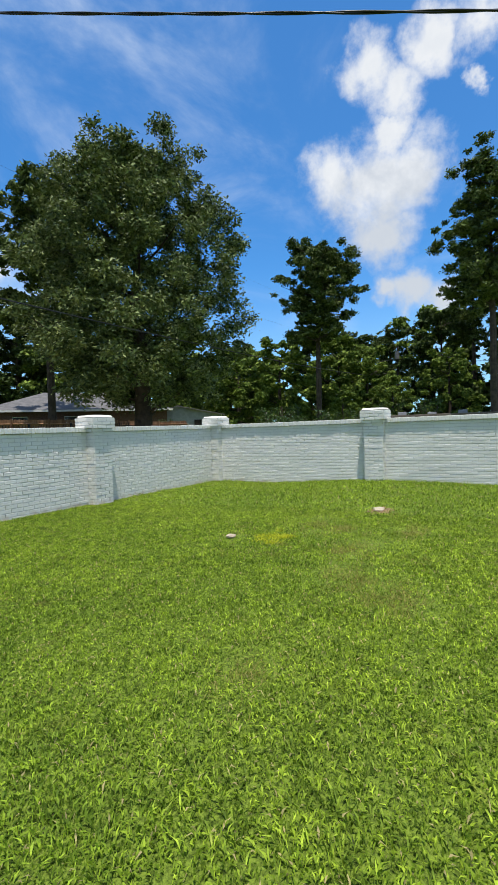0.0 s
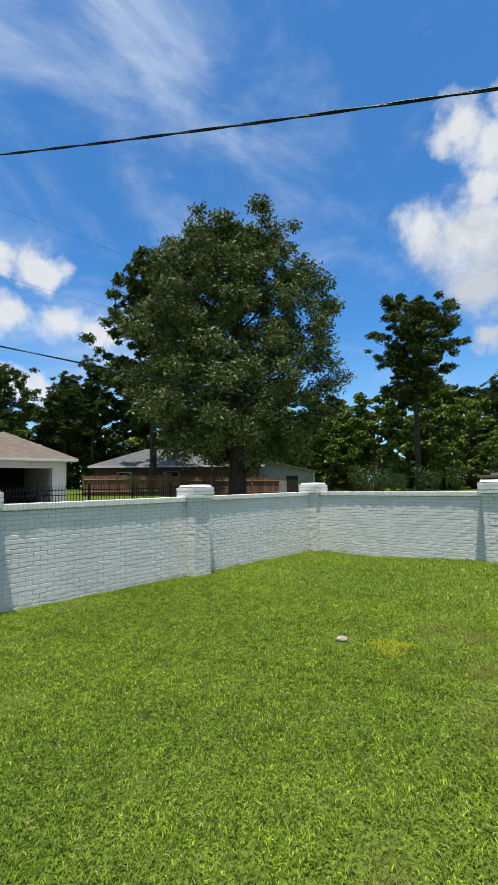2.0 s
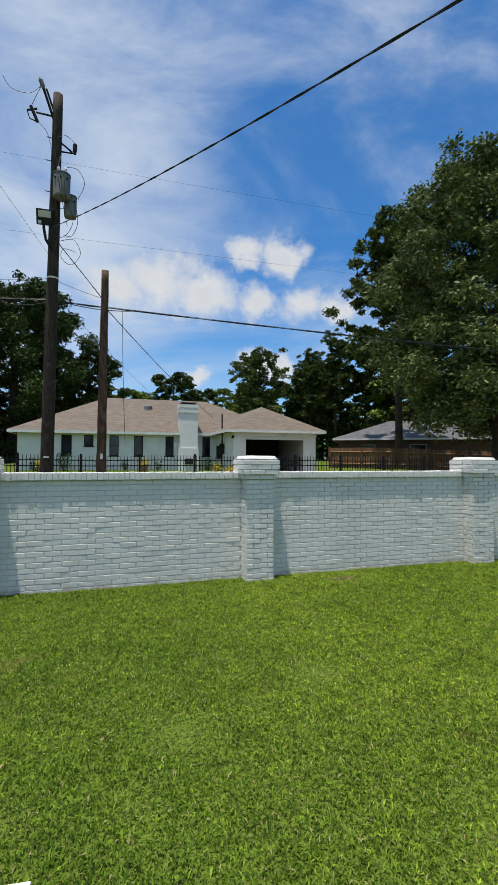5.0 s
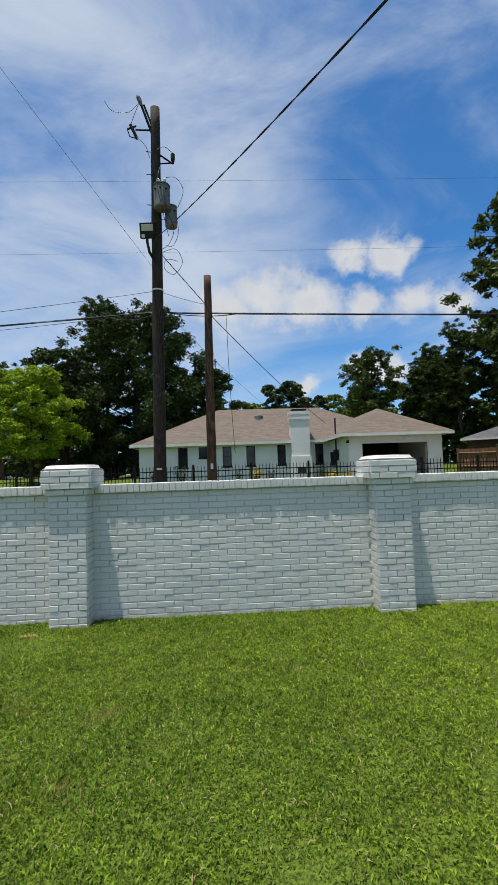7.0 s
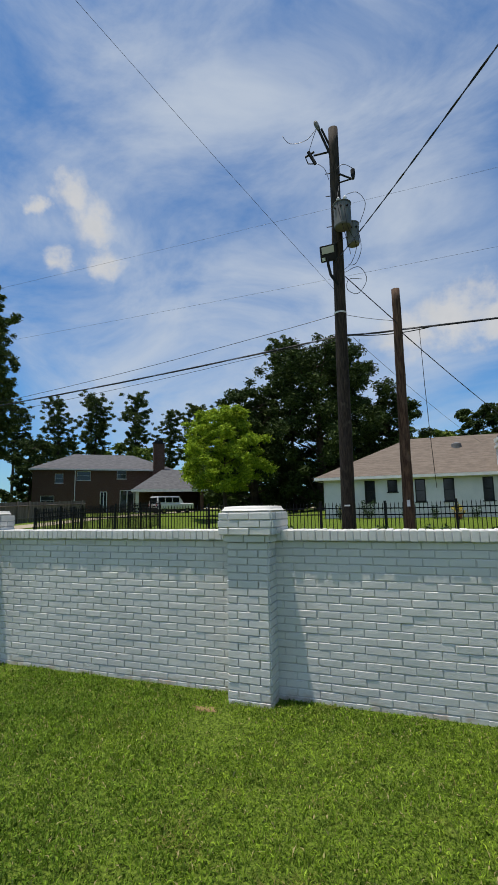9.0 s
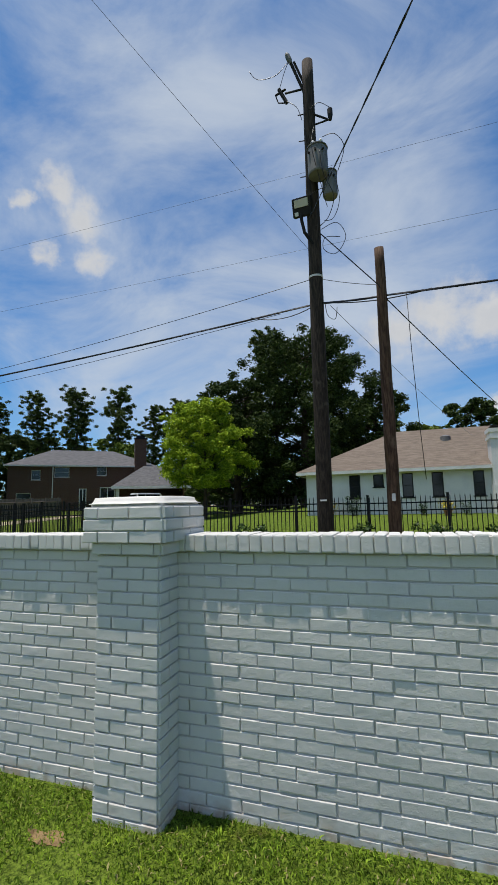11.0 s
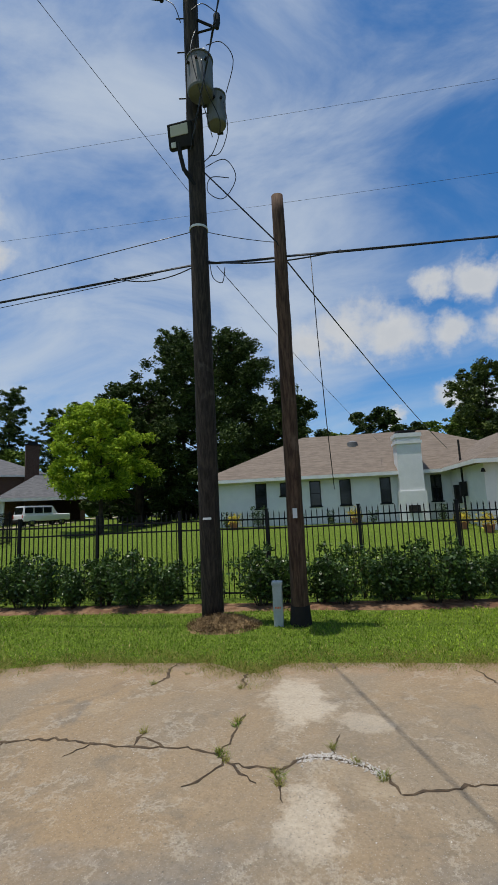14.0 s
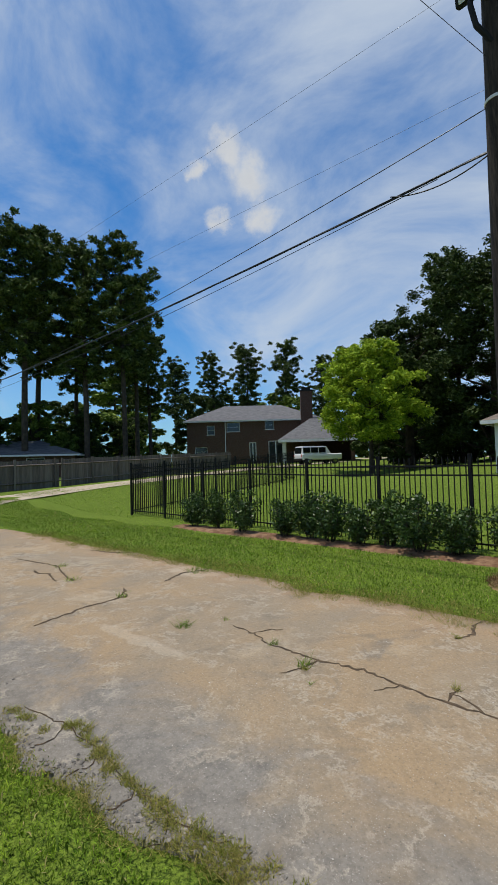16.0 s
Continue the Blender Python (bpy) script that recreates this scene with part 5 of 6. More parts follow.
def hip_house(at, turn, w, d, base, eave, ridge, inset, wall_mat, roof_mat, label, windows=(), doors=()):
    """A plain house: local x along its front, front wall at local y = 0."""
    h = holder("house", at, turn)
    tagged(h, label, "house")
    holes = [(a, b, c, e) for a, b, c, e in windows] + [(a, b, base, e) for a, b, e in doors]
    mesh_object("wall", *opening_wall(0, w, base, eave, 0, 0.25, holes), wall_mat, h)
    for side in (box(0, 0.25, 0.25, d, base, eave), box(w - 0.25, w, 0.25, d, base, eave), box(0, w, d, d + 0.25, base, eave)):
        mesh_object("wall", *side, wall_mat, h)
    # dark sheet that stands for indoor shade
    mesh_object("back_room", *box(0.3, w - 0.3, 1.0, 1.1, base, eave), M_DARK, h)
    for a, b, c, e in windows:
        window(h, a, b, c, e, 0.06, bars=1)
    for a, b, e in doors:
        door = mesh_object("door", *join(box(a, a + 0.1, 0.04, 0.12, base, e), box(b - 0.1, b, 0.04, 0.12, base, e), box(a + 0.1, b - 0.1, 0.04, 0.12, e - 0.1, e), box((a + b) / 2 - 0.06, (a + b) / 2 + 0.06, 0.04, 0.12, base, e - 0.1), box(a + 0.1, b - 0.1, 0.05, 0.11, base, base + 0.35)), M_TRIM, h, "white french door")
        mesh_object("pane", *box(a + 0.1, b - 0.1, 0.07, 0.09, base + 0.35, e - 0.1), M_GLASS, door)
    mesh_object("roof", *hip_roof(0, w, 0, d, eave + 0.1, ridge, inset), roof_mat, h)
    mesh_object("fascia", *fascia(0, w, 0, d, eave + 0.1), M_TRIM, h)
    return h


# dark brick house beyond the brown plank fence
bh = hip_house((21.0, 30.2, 0), -33, 15, 9, 0.7, 3.45, 5.4, 5.0, M_DARKBRICK, M_SLATE, "low dark brick house with grey hip roof behind plank fence", ((2.0, 3.2, 1.9, 3.0), (6.0, 7.4, 1.9, 3.0)))
# two-storey dark brick house with a carport
th = hip_house((-43.4, 39.85, 0), 41, 17.5, 10, 0.7, 6.9, 9.5, 5.2, M_DARKBRICK, M_SLATE, "two-storey dark brick house with grey hip roof and chimney", ((5.2, 6.9, 5.55, 6.75), (10.2, 11.4, 5.75, 6.9), (2.6, 3.6, 5.2, 6.4), (1.0, 2.6, 2.4, 3.6)), ((8.1, 9.0, 4.1), (10.6, 12.5, 4.25)))
mesh_object("chimney", *box(14.9, 16.4, -0.62, 0.0, 0.7, 10.6), M_DARKBRICK, th, "tall dark brick chimney")
mesh_object("chimney_cap", *join(box(14.8, 16.5, -0.75, 0.1, 10.6, 10.75), box(15.1, 16.2, -0.5, -0.1, 10.75, 11.1)), M_DARKSTEEL, th)
mesh_object("drain_pipe", *tube([(5.0, -0.08, 6.8), (5.0, -0.08, 1.0)], 0.06, 6), M_TRIM, th)
cp = holder("carport", (-31.2, 44.2, 0), 30)
tagged(cp, "open brick carport with grey shingle roof beside the house", "carport")
mesh_object("roof", *hip_roof(0, 8.5, 0, 7.5, 4.15, 6.9, 3.6), M_SLATE, cp)
mesh_object("fascia", *fascia(0, 8.5, 0, 7.5, 4.15, tall=0.35), M_TRIM, cp)
for x in (0.2, 8.2):
    mesh_object("pillar", *box(x - 0.2, x + 0.2, 0.0, 0.4, 0.5, 4.05), M_WHITEWALL if x < 1 else M_DARKBRICK, cp)
mesh_object("rear_wall", *join(box(0, 8.5, 7.2, 7.5, 0.5, 4.05), box(8.2, 8.5, 0.4, 7.2, 0.5, 4.05)), M_DARKBRICK, cp)
# small low house far behind the board fence
hip_house((-44.0, 11.0, 0), 55, 12, 8, 0.3, 2.7, 4.2, 4.0, M_DARKBRICK, M_SLATE, "small low brick house behind the weathered board fence", ((4.0, 5.5, 1.6, 2.5), (8.0, 9.5, 1.6, 2.5)))


def shed():
    """Metal shed: gable end towards the yard, long flank to the right."""
    s = holder("shed", (33.0, 24.2, 0), -52)
    tagged(s, "pale grey metal shed with low gable roof and door", "shed")
    w, d = 7.2, 4.2
    mesh_object("gable_wall", [(0, 0, 0.4), (w, 0, 0.4), (w, 0, 2.95), (w * 0.42, 0, 3.75), (0, 0, 2.85), (0, 0.12, 0.4), (w, 0.12, 0.4), (w, 0.12, 2.95), (w * 0.42, 0.12, 3.75), (0, 0.12, 2.85)], [[0, 1, 2, 3, 4], [9, 8, 7, 6, 5], [0, 5, 6, 1], [1, 6, 7, 2], [2, 7, 8, 3], [3, 8, 9, 4], [4, 9, 5, 0]], M_GREYMETAL, s)
    mesh_object("side_wall", *join(*[box(w + 0.001, w + 0.08 + 0.03 * (k % 2), 0.12 + 0.24 * k, 0.36 + 0.24 * k, 0.4, 2.9) for k in range(16)], box(0, w, d, d + 0.1, 0.4, 2.9)), M_WHITEWALL, s)
    mesh_object("roof", [(-0.3, -0.3, 2.78), (w * 0.42, -0.3, 3.86), (w + 0.4, -0.3, 2.90), (-0.3, d + 0.3, 2.78), (w * 0.42, d + 0.3, 3.86), (w + 0.4, d + 0.3, 2.90), (-0.3, -0.3, 2.70), (w * 0.42, -0.3, 3.77), (w + 0.4, -0.3, 2.82), (-0.3, d + 0.3, 2.70), (w * 0.42, d + 0.3, 3.77), (w + 0.4, d + 0.3, 2.82)], [[0, 1, 4, 3], [1, 2, 5, 4], [6, 9, 10, 7], [7, 10, 11, 8], [0, 6, 7, 1], [1, 7, 8, 2], [3, 4, 10, 9], [4, 5, 11, 10], [0, 3, 9, 6], [2, 8, 11, 5]], M_SLATE, s)
    mesh_object("door", *box(4.6, 5.7, -0.05, 0.0, 0.4, 2.45), M_DARK, s, "dark door")


shed()
gb = holder("outbuilding", (41.0, 4.6, 0), -78)
tagged(gb, "long low flat-roofed brown outbuilding beyond the wall", "outbuilding")
mesh_object("wall", *box(0, 22, 0, 6, 0.3, 1.9), M_DARKBRICK, gb)
mesh_object("roof", *box(-0.3, 22.3, -0.4, 6.3, 1.9, 2.12, 0.03), M_GREYPLANK, gb)
for k, x in enumerate((0.6, 2.0, 4.4, 6.8, 9.5)):
    mesh_object("roof_vent", *box(x, x + 0.7, 0.4, 1.0, 2.12, 2.3 + 0.1 * (k % 2), 0.03), M_GREYMETAL, gb)


# ---- board fences ----
def board_fence(points, tall, mat, label, board=0.15, rails=True):
    fence = holder("board_fence")
    tagged(fence, label, "fence")
    r = np.random.default_rng(9)
    BOARD = bpy.data.meshes.new("board")
    bv, bf = box(0, board - 0.012, 0, 0.02, 0, 1)
    BOARD.from_pydata([tuple(v) for v in bv], [], bf)
    BOARD.materials.append(mat)
    for (ax, ay), (bx, by) in zip(points, points[1:]):
        a, d = Vector((ax, ay)), Vector((bx - ax, by - ay))
        n = int(d.length / board)
        d.normalize()
        s = Vector((-d.y, d.x))
        for k in range(n):
            p = a + d * board * k
            z = ground_at(p.x, p.y)
            h = tall + r.normal(0, 0.015)
            ob = new("board", BOARD)
            ob.parent = fence
            ob.matrix_local = pose(p.x, p.y, z - 0.02, 0, 0, math.degrees(math.atan2(d.y, d.x))) @ Matrix.Diagonal((1, 1, h, 1))
        for k in range(0, n, 16):
            p = a + d * board * k - s * 0.07
            z = ground_at(p.x, p.y)
            mesh_object("post", *box(p.x - 0.05, p.x + 0.05, p.y - 0.05, p.y + 0.05, z - 0.2, z + tall + 0.05), mat, fence)
        for h in (0.35, tall - 0.3):
            z0, z1 = ground_at(ax, ay) + h, ground_at(bx, by) + h
            mesh_object("rail", *tube([(ax - s.x * 0.03, ay - s.y * 0.03, z0), (bx - s.x * 0.03, by - s.y * 0.03, z1)], 0.045, 4), mat, fence)


board_fence([(17.6, 25.3), (21.6, 22.6), (26.2, 19.3), (30.5, 17.0)], 1.55, M_PLANK, "brown upright plank fence with posts")
board_fence([(-22.8, 2.0), (-23.9, 8.0), (-24.6, 13.2), (-27.5, 24.0), (-30.3, 34.0)], 1.62, M_GREYPLANK, "weathered grey board fence along a drive")


# ---- trees ----
def limb(start, way, length, r0, r, rise=0.25, n=5):
    pts, p, d = [Vector(start)], Vector(start), Vector(way).normalized()
    for k in range(n):
        d = (d + Vector((r.normal(0, 0.18), r.normal(0, 0.18), rise * 0.3 + r.normal(0, 0.08)))).normalized()
        p = p + d * length / n
        pts.append(p.copy())
    return pts, [r0 * (1 - 0.85 * k / n) for k in range(n + 1)]


def crown_mesh(masses, leaves, size, r, narrow=0.5, flat=0.8, droop=0.2, shell=0.45):
    """Leaves round the centres (x, y, z, radius), thickest on the outer shell of each mass."""
    m = np.array(masses)
    share = m[:, 3] ** 2
    pick = r.choice(len(m), leaves, p=share / share.sum())
    off = r.normal(size=(leaves, 3))
    off /= np.linalg.norm(off, axis=1)[:, None]
    off *= (r.random((leaves, 1)) ** shell)
    lump = 1 + 0.35 * np.sin(off[:, 0] * 7 + pick) * np.sin(off[:, 1] * 6 + pick * 2) * np.sin(off[:, 2] * 8)
    pts = m[pick, :3] + off * (m[pick, 3] * lump)[:, None] * (1, 1, flat)
    return leaf_cards(pts, off, size, r, droop, narrow, 0.5)


def broad_tree(name, at, height, spread, low, mat, label, seed, leaves, size, trunk=0.4, masses_n=46, lean=0.0, lump=(0.14, 0.30), narrow=0.5, shell=0.62, limbs=2, flat=0.6, foot=0.16):
    """A broadleaf: trunk, limbs and leaf masses at limb ends in an uneven oval."""
    r = np.random.default_rng(seed)
    tree = holder(name, at)
    tagged(tree, label, "tree")
    wood = [tube([(0, 0, -0.3), (0.05, 0, height * 0.2), (lean * 0.3, 0.1, height * 0.45), (lean, 0, height * 0.8)], [trunk * 1.25, trunk * 0.9, trunk * 0.6, trunk * 0.15], 10)]
    masses = []
    for k in range(masses_n):
        z = low + (height - low) * ((k + 0.5) / masses_n) ** 0.85
        t = (z - low) / (height - low)
        reach = spread * math.sin(math.pi * (foot + (0.89 - foot) * t)) ** 0.6 * r.uniform(0.75, 1.05)
        a = k * 2.4 + r.normal(0, 0.3)
        d = reach * r.uniform(0.05, 1.0) ** 0.62
        c = Vector((math.cos(a) * d + lean * t, math.sin(a) * d, z - 0.3))
        size_m = spread * r.uniform(*lump) * (1 - 0.2 * t)
        masses.append((c.x, c.y, min(c.z, height - size_m * 0.7), size_m))
        if k % limbs == 0:
            s = Vector((lean * t * 0.5, 0, max(low * 0.6, z - d * 0.6)))
            mid = s.lerp(c, 0.5) + Vector((0, 0, -0.05 * d))
            wood.append(tube([s, mid, c], [trunk * 0.22, trunk * 0.12, trunk * 0.04], 6))
    mesh_object("trunk", *join(*wood), M_BARK, tree)
    v, f = crown_mesh(masses, leaves, size, r, narrow, flat, shell=shell)
    big_mesh("crown", v, f, mat, tree)
    return tree


def pine_tree(name, at, height, spread, low, label, seed, leaves, size, trunk=0.28, tiers=24, mat=None):
    """A tall pine: bare trunk, then irregular whorls of needle clumps with sky between."""
    r = np.random.default_rng(seed)
    tree = holder(name, at)
    tagged(tree, label, "tree")
    bend = r.normal(0, 0.25)
    wood = [tube([(0, 0, -0.3), (bend * 0.4, 0, height * 0.35), (bend, 0.1, height * 0.7), (bend, 0, height * 0.98)], [trunk, trunk * 0.85, trunk * 0.5, trunk * 0.1], 9)]
    masses = []
    for k in range(tiers):
        t = (k + 0.4) / tiers
        z = low + (height - low) * t
        reach = spread * 1.02 * math.sin(math.pi * (0.18 + 0.68 * t)) ** 0.75 * r.uniform(0.66, 1.10)
        a = k * 2.4 + r.normal(0, 0.5)
        d = reach * r.uniform(0.5, 1.0)
        tip = Vector((bend + math.cos(a) * d, math.sin(a) * d, z + r.uniform(0.0, 0.35) * d))
        s = Vector((bend * t, 0, z - 0.15 * d))
        wood.append(tube([s, s.lerp(tip, 0.55) + Vector((0, 0, -0.06 * d)), tip], [trunk * 0.22, trunk * 0.13, trunk * 0.05], 5))
        for q in (0.30, 0.52, 0.70, 0.86, 1.0):
            c = s.lerp(tip, q)
            for m in range(2):
                masses.append((c.x + r.normal(0, 0.14) * spread, c.y + r.normal(0, 0.14) * spread, c.z + 0.2 + r.normal(0, 0.10) * spread, spread * r.uniform(0.065, 0.15)))
    masses.append((bend, 0, height - 0.4, spread * 0.16))
    mesh_object("trunk", *join(*wood), M_BARK, tree)
    v, f = crown_mesh(masses, leaves, size, r, 0.36, 0.62, -0.25, 0.6)
    big_mesh("crown", v, f, mat or M_PINE, tree)
    return tree


def on_land(x, y):
    return (x, y, ground_at(x, y) - 0.05)


OAK = "large dense green oak with dark trunk beyond the wall"
broad_tree("oak_tree", on_land(21.1, 12.6), 17.7, 7.0, 3.1, M_OAK, OAK, 11, 170000, 0.22, 0.50, 560, 0.0, (0.07, 0.17), 0.42, 0.6, 14, 0.8, 0.22)
pine_tree("pine_tree", on_land(22.2, 23.0), 18.4, 4.8, 8.0, "tall dark pine standing beside the big oak", 12, 34000, 0.38, 0.30, 30)
pine_tree("pine_tree", on_land(42.7, 10.5), 17.8, 4.6, 8.9, "tall pine with open crown and bare trunk", 13, 40000, 0.36, 0.30, 40)
pine_tree("pine_tree", on_land(43.3, -4.6), 21.4, 4.9, 9.5, "tall loose-crowned pine with pale bare limbs", 14, 36000, 0.36, 0.30, 32)
broad_tree("bright_tree", on_land(-13.6, 31.0), 9.8, 4.2, 3.0, M_BRIGHT, "bright yellow-green young tree on the lawn", 15, 42000, 0.23, 0.16, 190, 0.0, (0.09, 0.20), 0.5, 0.6, 6, 0.7, 0.22)
broad_tree("shade_tree", on_land(-7.2, 40.4), 16.8, 8.4, 1.2, M_DARKLEAF, "huge dark spreading tree behind the lawn", 16, 95000, 0.27, 0.55, 300, 0.0, (0.07, 0.18), 0.5, 0.7, 12, 0.75, 0.22)
broad_tree("shade_tree", on_land(-13.6, 38.5), 13.0, 5.0, 0.8, M_DARKLEAF, "dark dense tree behind the bright young tree", 17, 34000, 0.30, 0.4, 80, 0.0, (0.11, 0.24))
broad_tree("shade_tree", on_land(-0.6, 43.0), 11.4, 4.6, 1.0, M_DARKLEAF, "dark leafy tree behind the white house", 18, 30000, 0.30, 0.4, 80, 0.0, (0.11, 0.24))

# stock for the woods behind, reused in several places
stock_broad = [broad_tree("woodland_tree", on_land(52.0, 24.0), 11.0, 5.0, 0.6, M_MIDLEAF, "mid-green woodland tree behind the houses", 21, 15000, 0.46, 0.3, 70, 0.0, (0.10, 0.25), 0.55, 0.6, 3, 0.55, 0.25),
               broad_tree("woodland_tree", on_land(60.5, 2.0), 14.0, 6.0, 1.0, M_DARKLEAF, "dark woodland tree behind the houses", 22, 17000, 0.48, 0.35, 80, 0.0, (0.10, 0.24), 0.55, 0.6, 3, 0.55, 0.25),
               broad_tree("woodland_tree", on_land(68.0, 13.5), 12.5, 5.5, 0.6, M_MIDLEAF, "mid-green woodland tree behind the houses", 23, 15000, 0.46, 0.3, 74, 0.0, (0.10, 0.25), 0.55, 0.6, 3, 0.55, 0.25)]
stock_pine = [pine_tree("woodland_pine", on_land(16.7, 40.8), 11.6, 3.9, 2.8, "loose pine rising behind the white house roof", 24, 22000, 0.30, 0.22, 28),
              pine_tree("woodland_pine", on_land(-40.2, 17.8), 22.6, 4.3, 10.5, "tall dark pine in the grove behind the fence", 25, 30000, 0.34, 0.30, 34),
              pine_tree("woodland_pine", on_land(-38.0, 22.6), 21.8, 4.0, 9.0, "tall dark pine in the grove behind the fence", 26, 30000, 0.34, 0.28, 34)]
WOODS = (
    # kind, x, y, scale, turn
    (0, 47, 17, 0.9, 40), (2, 55, 13, 1.0, 80), (0, 50, 8, 0.75, 120), (1, 58, -6, 1.05, 200), (1, 52, -12, 1.1, 250), (2, 66, 4, 1.2, 10), (0, 46, 22, 0.8, 70), (1, 62, 20, 1.0, 33),
    (1, 56, 30, 1.0, 90), (2, 48, 32, 1.1, 140), (0, 44, 28, 0.7, 20), (2, 40, 36, 0.9, 50), (0, 52, 0, 0.7, 310), (0, 38, 26, 0.55, 60), (2, 45, 4, 0.45, 160), (0, 44, 8.5, 0.4, 15),
    (1, 33, 45, 1.05, 30), (1, 27.5, 49, 0.85, 75), (2, 37, 41, 1.1, 110), (1, 25, 50, 0.8, 200), (2, 30, 52, 1.1, 20),
    (1, 10.5, 62, 0.92, 0), (2, 5.4, 63, 0.85, 60), (1, 15, 64, 0.8, 140), (2, 20, 60, 0.85, 100), (0, 0, 62, 0.9, 10), (1, -4, 60, 0.85, 44), (2, -20, 60, 1.0, 99),
    (0, -46, 26, 0.65, 30), (2, -44, 20, 0.55, 80), (0, -47, 33, 0.6, 150), (1, -50, 14, 0.55, 200), (2, -46, 8, 0.6, 20), (0, -55, 40, 0.8, 66), (1, -52, 48, 0.75, 190), (2, -42, 62, 0.8, 75), (0, -30, 64, 0.8, 5), (1, -58, 30, 0.7, 110),
    (4, -43, 14, 1.0, 70), (5, -36, 25.4, 0.93, 120), (4, -39.5, 29.3, 0.86, 200), (5, -45, 21, 1.04, 260), (4, -48, 27, 0.95, 310), (5, -42, 33, 0.78, 20), (4, -46, 10, 1.05, 33), (5, -50, 18, 1.08, 80),
    (4, -51, 61, 0.92, 10), (5, -56, 58, 0.82, 60), (4, -46, 66, 0.85, 140), (5, -41, 69, 0.80, 220), (4, -36, 71, 0.86, 300), (5, -30, 72, 0.78, 30), (4, -61, 53, 0.86, 95), (5, -25, 72, 0.74, 170), (4, -65, 46, 0.84, 250),
    (4, 29, 46, 0.72, 15), (5, 35, 44, 0.76, 75), (4, 26, 47, 0.64, 155), (5, 39, 40, 0.7, 260), (4, 64, 9, 0.62, 100), (5, 71, 18, 0.66, 190), (4, 55, -2, 0.80, 290), (5, 20, 52, 0.60, 10),
    # small trees, mostly dark, added to stand for deep shade under the big crowns
    (1, -17, 47, 0.5, 12), (1, -11, 48, 0.55, 130), (2, -3.5, 47, 0.5, 75), (1, -22, 51, 0.5, 260), (1, -7, 50, 0.6, 310),
    (4, -5.5, 42, 0.78, 88), (5, -10.5, 43, 0.80, 12),
    # more low dark copies added to fill that shade where sky showed through
    (1, -11.5, 44, 0.36, 15), (1, -8, 45, 0.40, 95), (1, -4.5, 45.5, 0.40, 170), (1, -1.5, 46, 0.42, 260),
    (1, -43, 12.5, 0.42, 40), (1, -44, 17, 0.46, 130), (1, -42.5, 25, 0.42, 220), (1, -44, 30, 0.45, 310), (1, -49, 36, 0.5, 75), (2, -40.5, 21.5, 0.34, 160), (1, -48, 22, 0.5, 10),
)
for kind, x, y, s, turn in WOODS:
    src = (stock_broad + stock_pine)[kind]
    c = copy_thing(src, pose(*on_land(x, y), 0, 0, turn))
    c.scale = (s, s, s * (1 + 0.08 * math.sin(x + y)))
# the remaining ring of woods, behind the yard and far away
ring_rng = np.random.default_rng(77)
for k in range(26):
    a = math.radians(-200 + k * 13.9) + ring_rng.normal(0, 0.05)
    d = ring_rng.uniform(84, 110)
    x, y = d * math.sin(a), d * math.cos(a)
    c = copy_thing((stock_broad + stock_pine)[(k * 5) % 3], pose(*on_land(x, y), 0, 0, 73 * k))
    s = ring_rng.uniform(1.0, 1.35)
    c.scale = (s * 1.4, s * 1.4, s)

# low bushes by the far buildings and flower beds at the white house
bush_stock = shrub(340, 1.0, 0.5, 900)
bush_stock.name = "garden_bush"
tagged(bush_stock, "small green garden bush near the house wall", "bush", "garden bushes")
bush_stock.matrix_basis = pose(*on_land(-1.0, 21.7))
for x, y, s in ((0.9, 21.7, 0.6), (2.3, 21.6, 0.7), (4.2, 21.6, 0.6), (7.3, 21.4, 0.8), (7.6, 19.6, 0.7), (-2.6, 21.7, 0.8), (38, 12, 2.0), (39.5, 8, 1.7), (40.0, 6.2, 1.9), (41, 9.5, 2.1), (31.5, 20.5, 1.6), (37.2, 9.6, 1.5), (36.4, 10.9, 1.4), (36.8, 10.2, 1.5), (35.8, 11.8, 1.4), (39.0, 14.0, 2.4), (40.5, 15.5, 2.6), (42.0, 12.6, 2.7), (43.5, 3.5, 2.4), (44.0, 0.5, 2.6)):
    c = copy_thing(bush_stock, pose(*on_land(x, y), 0, 0, 40 * x))
    c.scale = (s, s, s)


def flower_pot(x, y):
    pot = holder("flower_pot", on_land(x, y))
    tagged(pot, "clay pot with yellow flowers beside the driveway", "flower pot", "driveway pots")
    mesh_object("pot", *tube([(0, 0, 0), (0, 0, 0.3), (0, 0, 0.34)], [0.14, 0.2, 0.22], 14), M_TERRA, pot)
    r = np.random.default_rng(int(abs(x) * 10))
    off = r.normal(size=(240, 3)) * (0.16, 0.16, 0.12) + (0, 0, 0.52)
    tagged(big_mesh("flowers", *leaf_cards(off, np.zeros((240, 3)), 0.10, r), M_STRAW, pot), kind="stuff")


for x, y in ((7.2, 18.6), (7.7, 17.4), (-2.2, 21.2), (3.4, 21.3)):
    flower_pot(x, y)


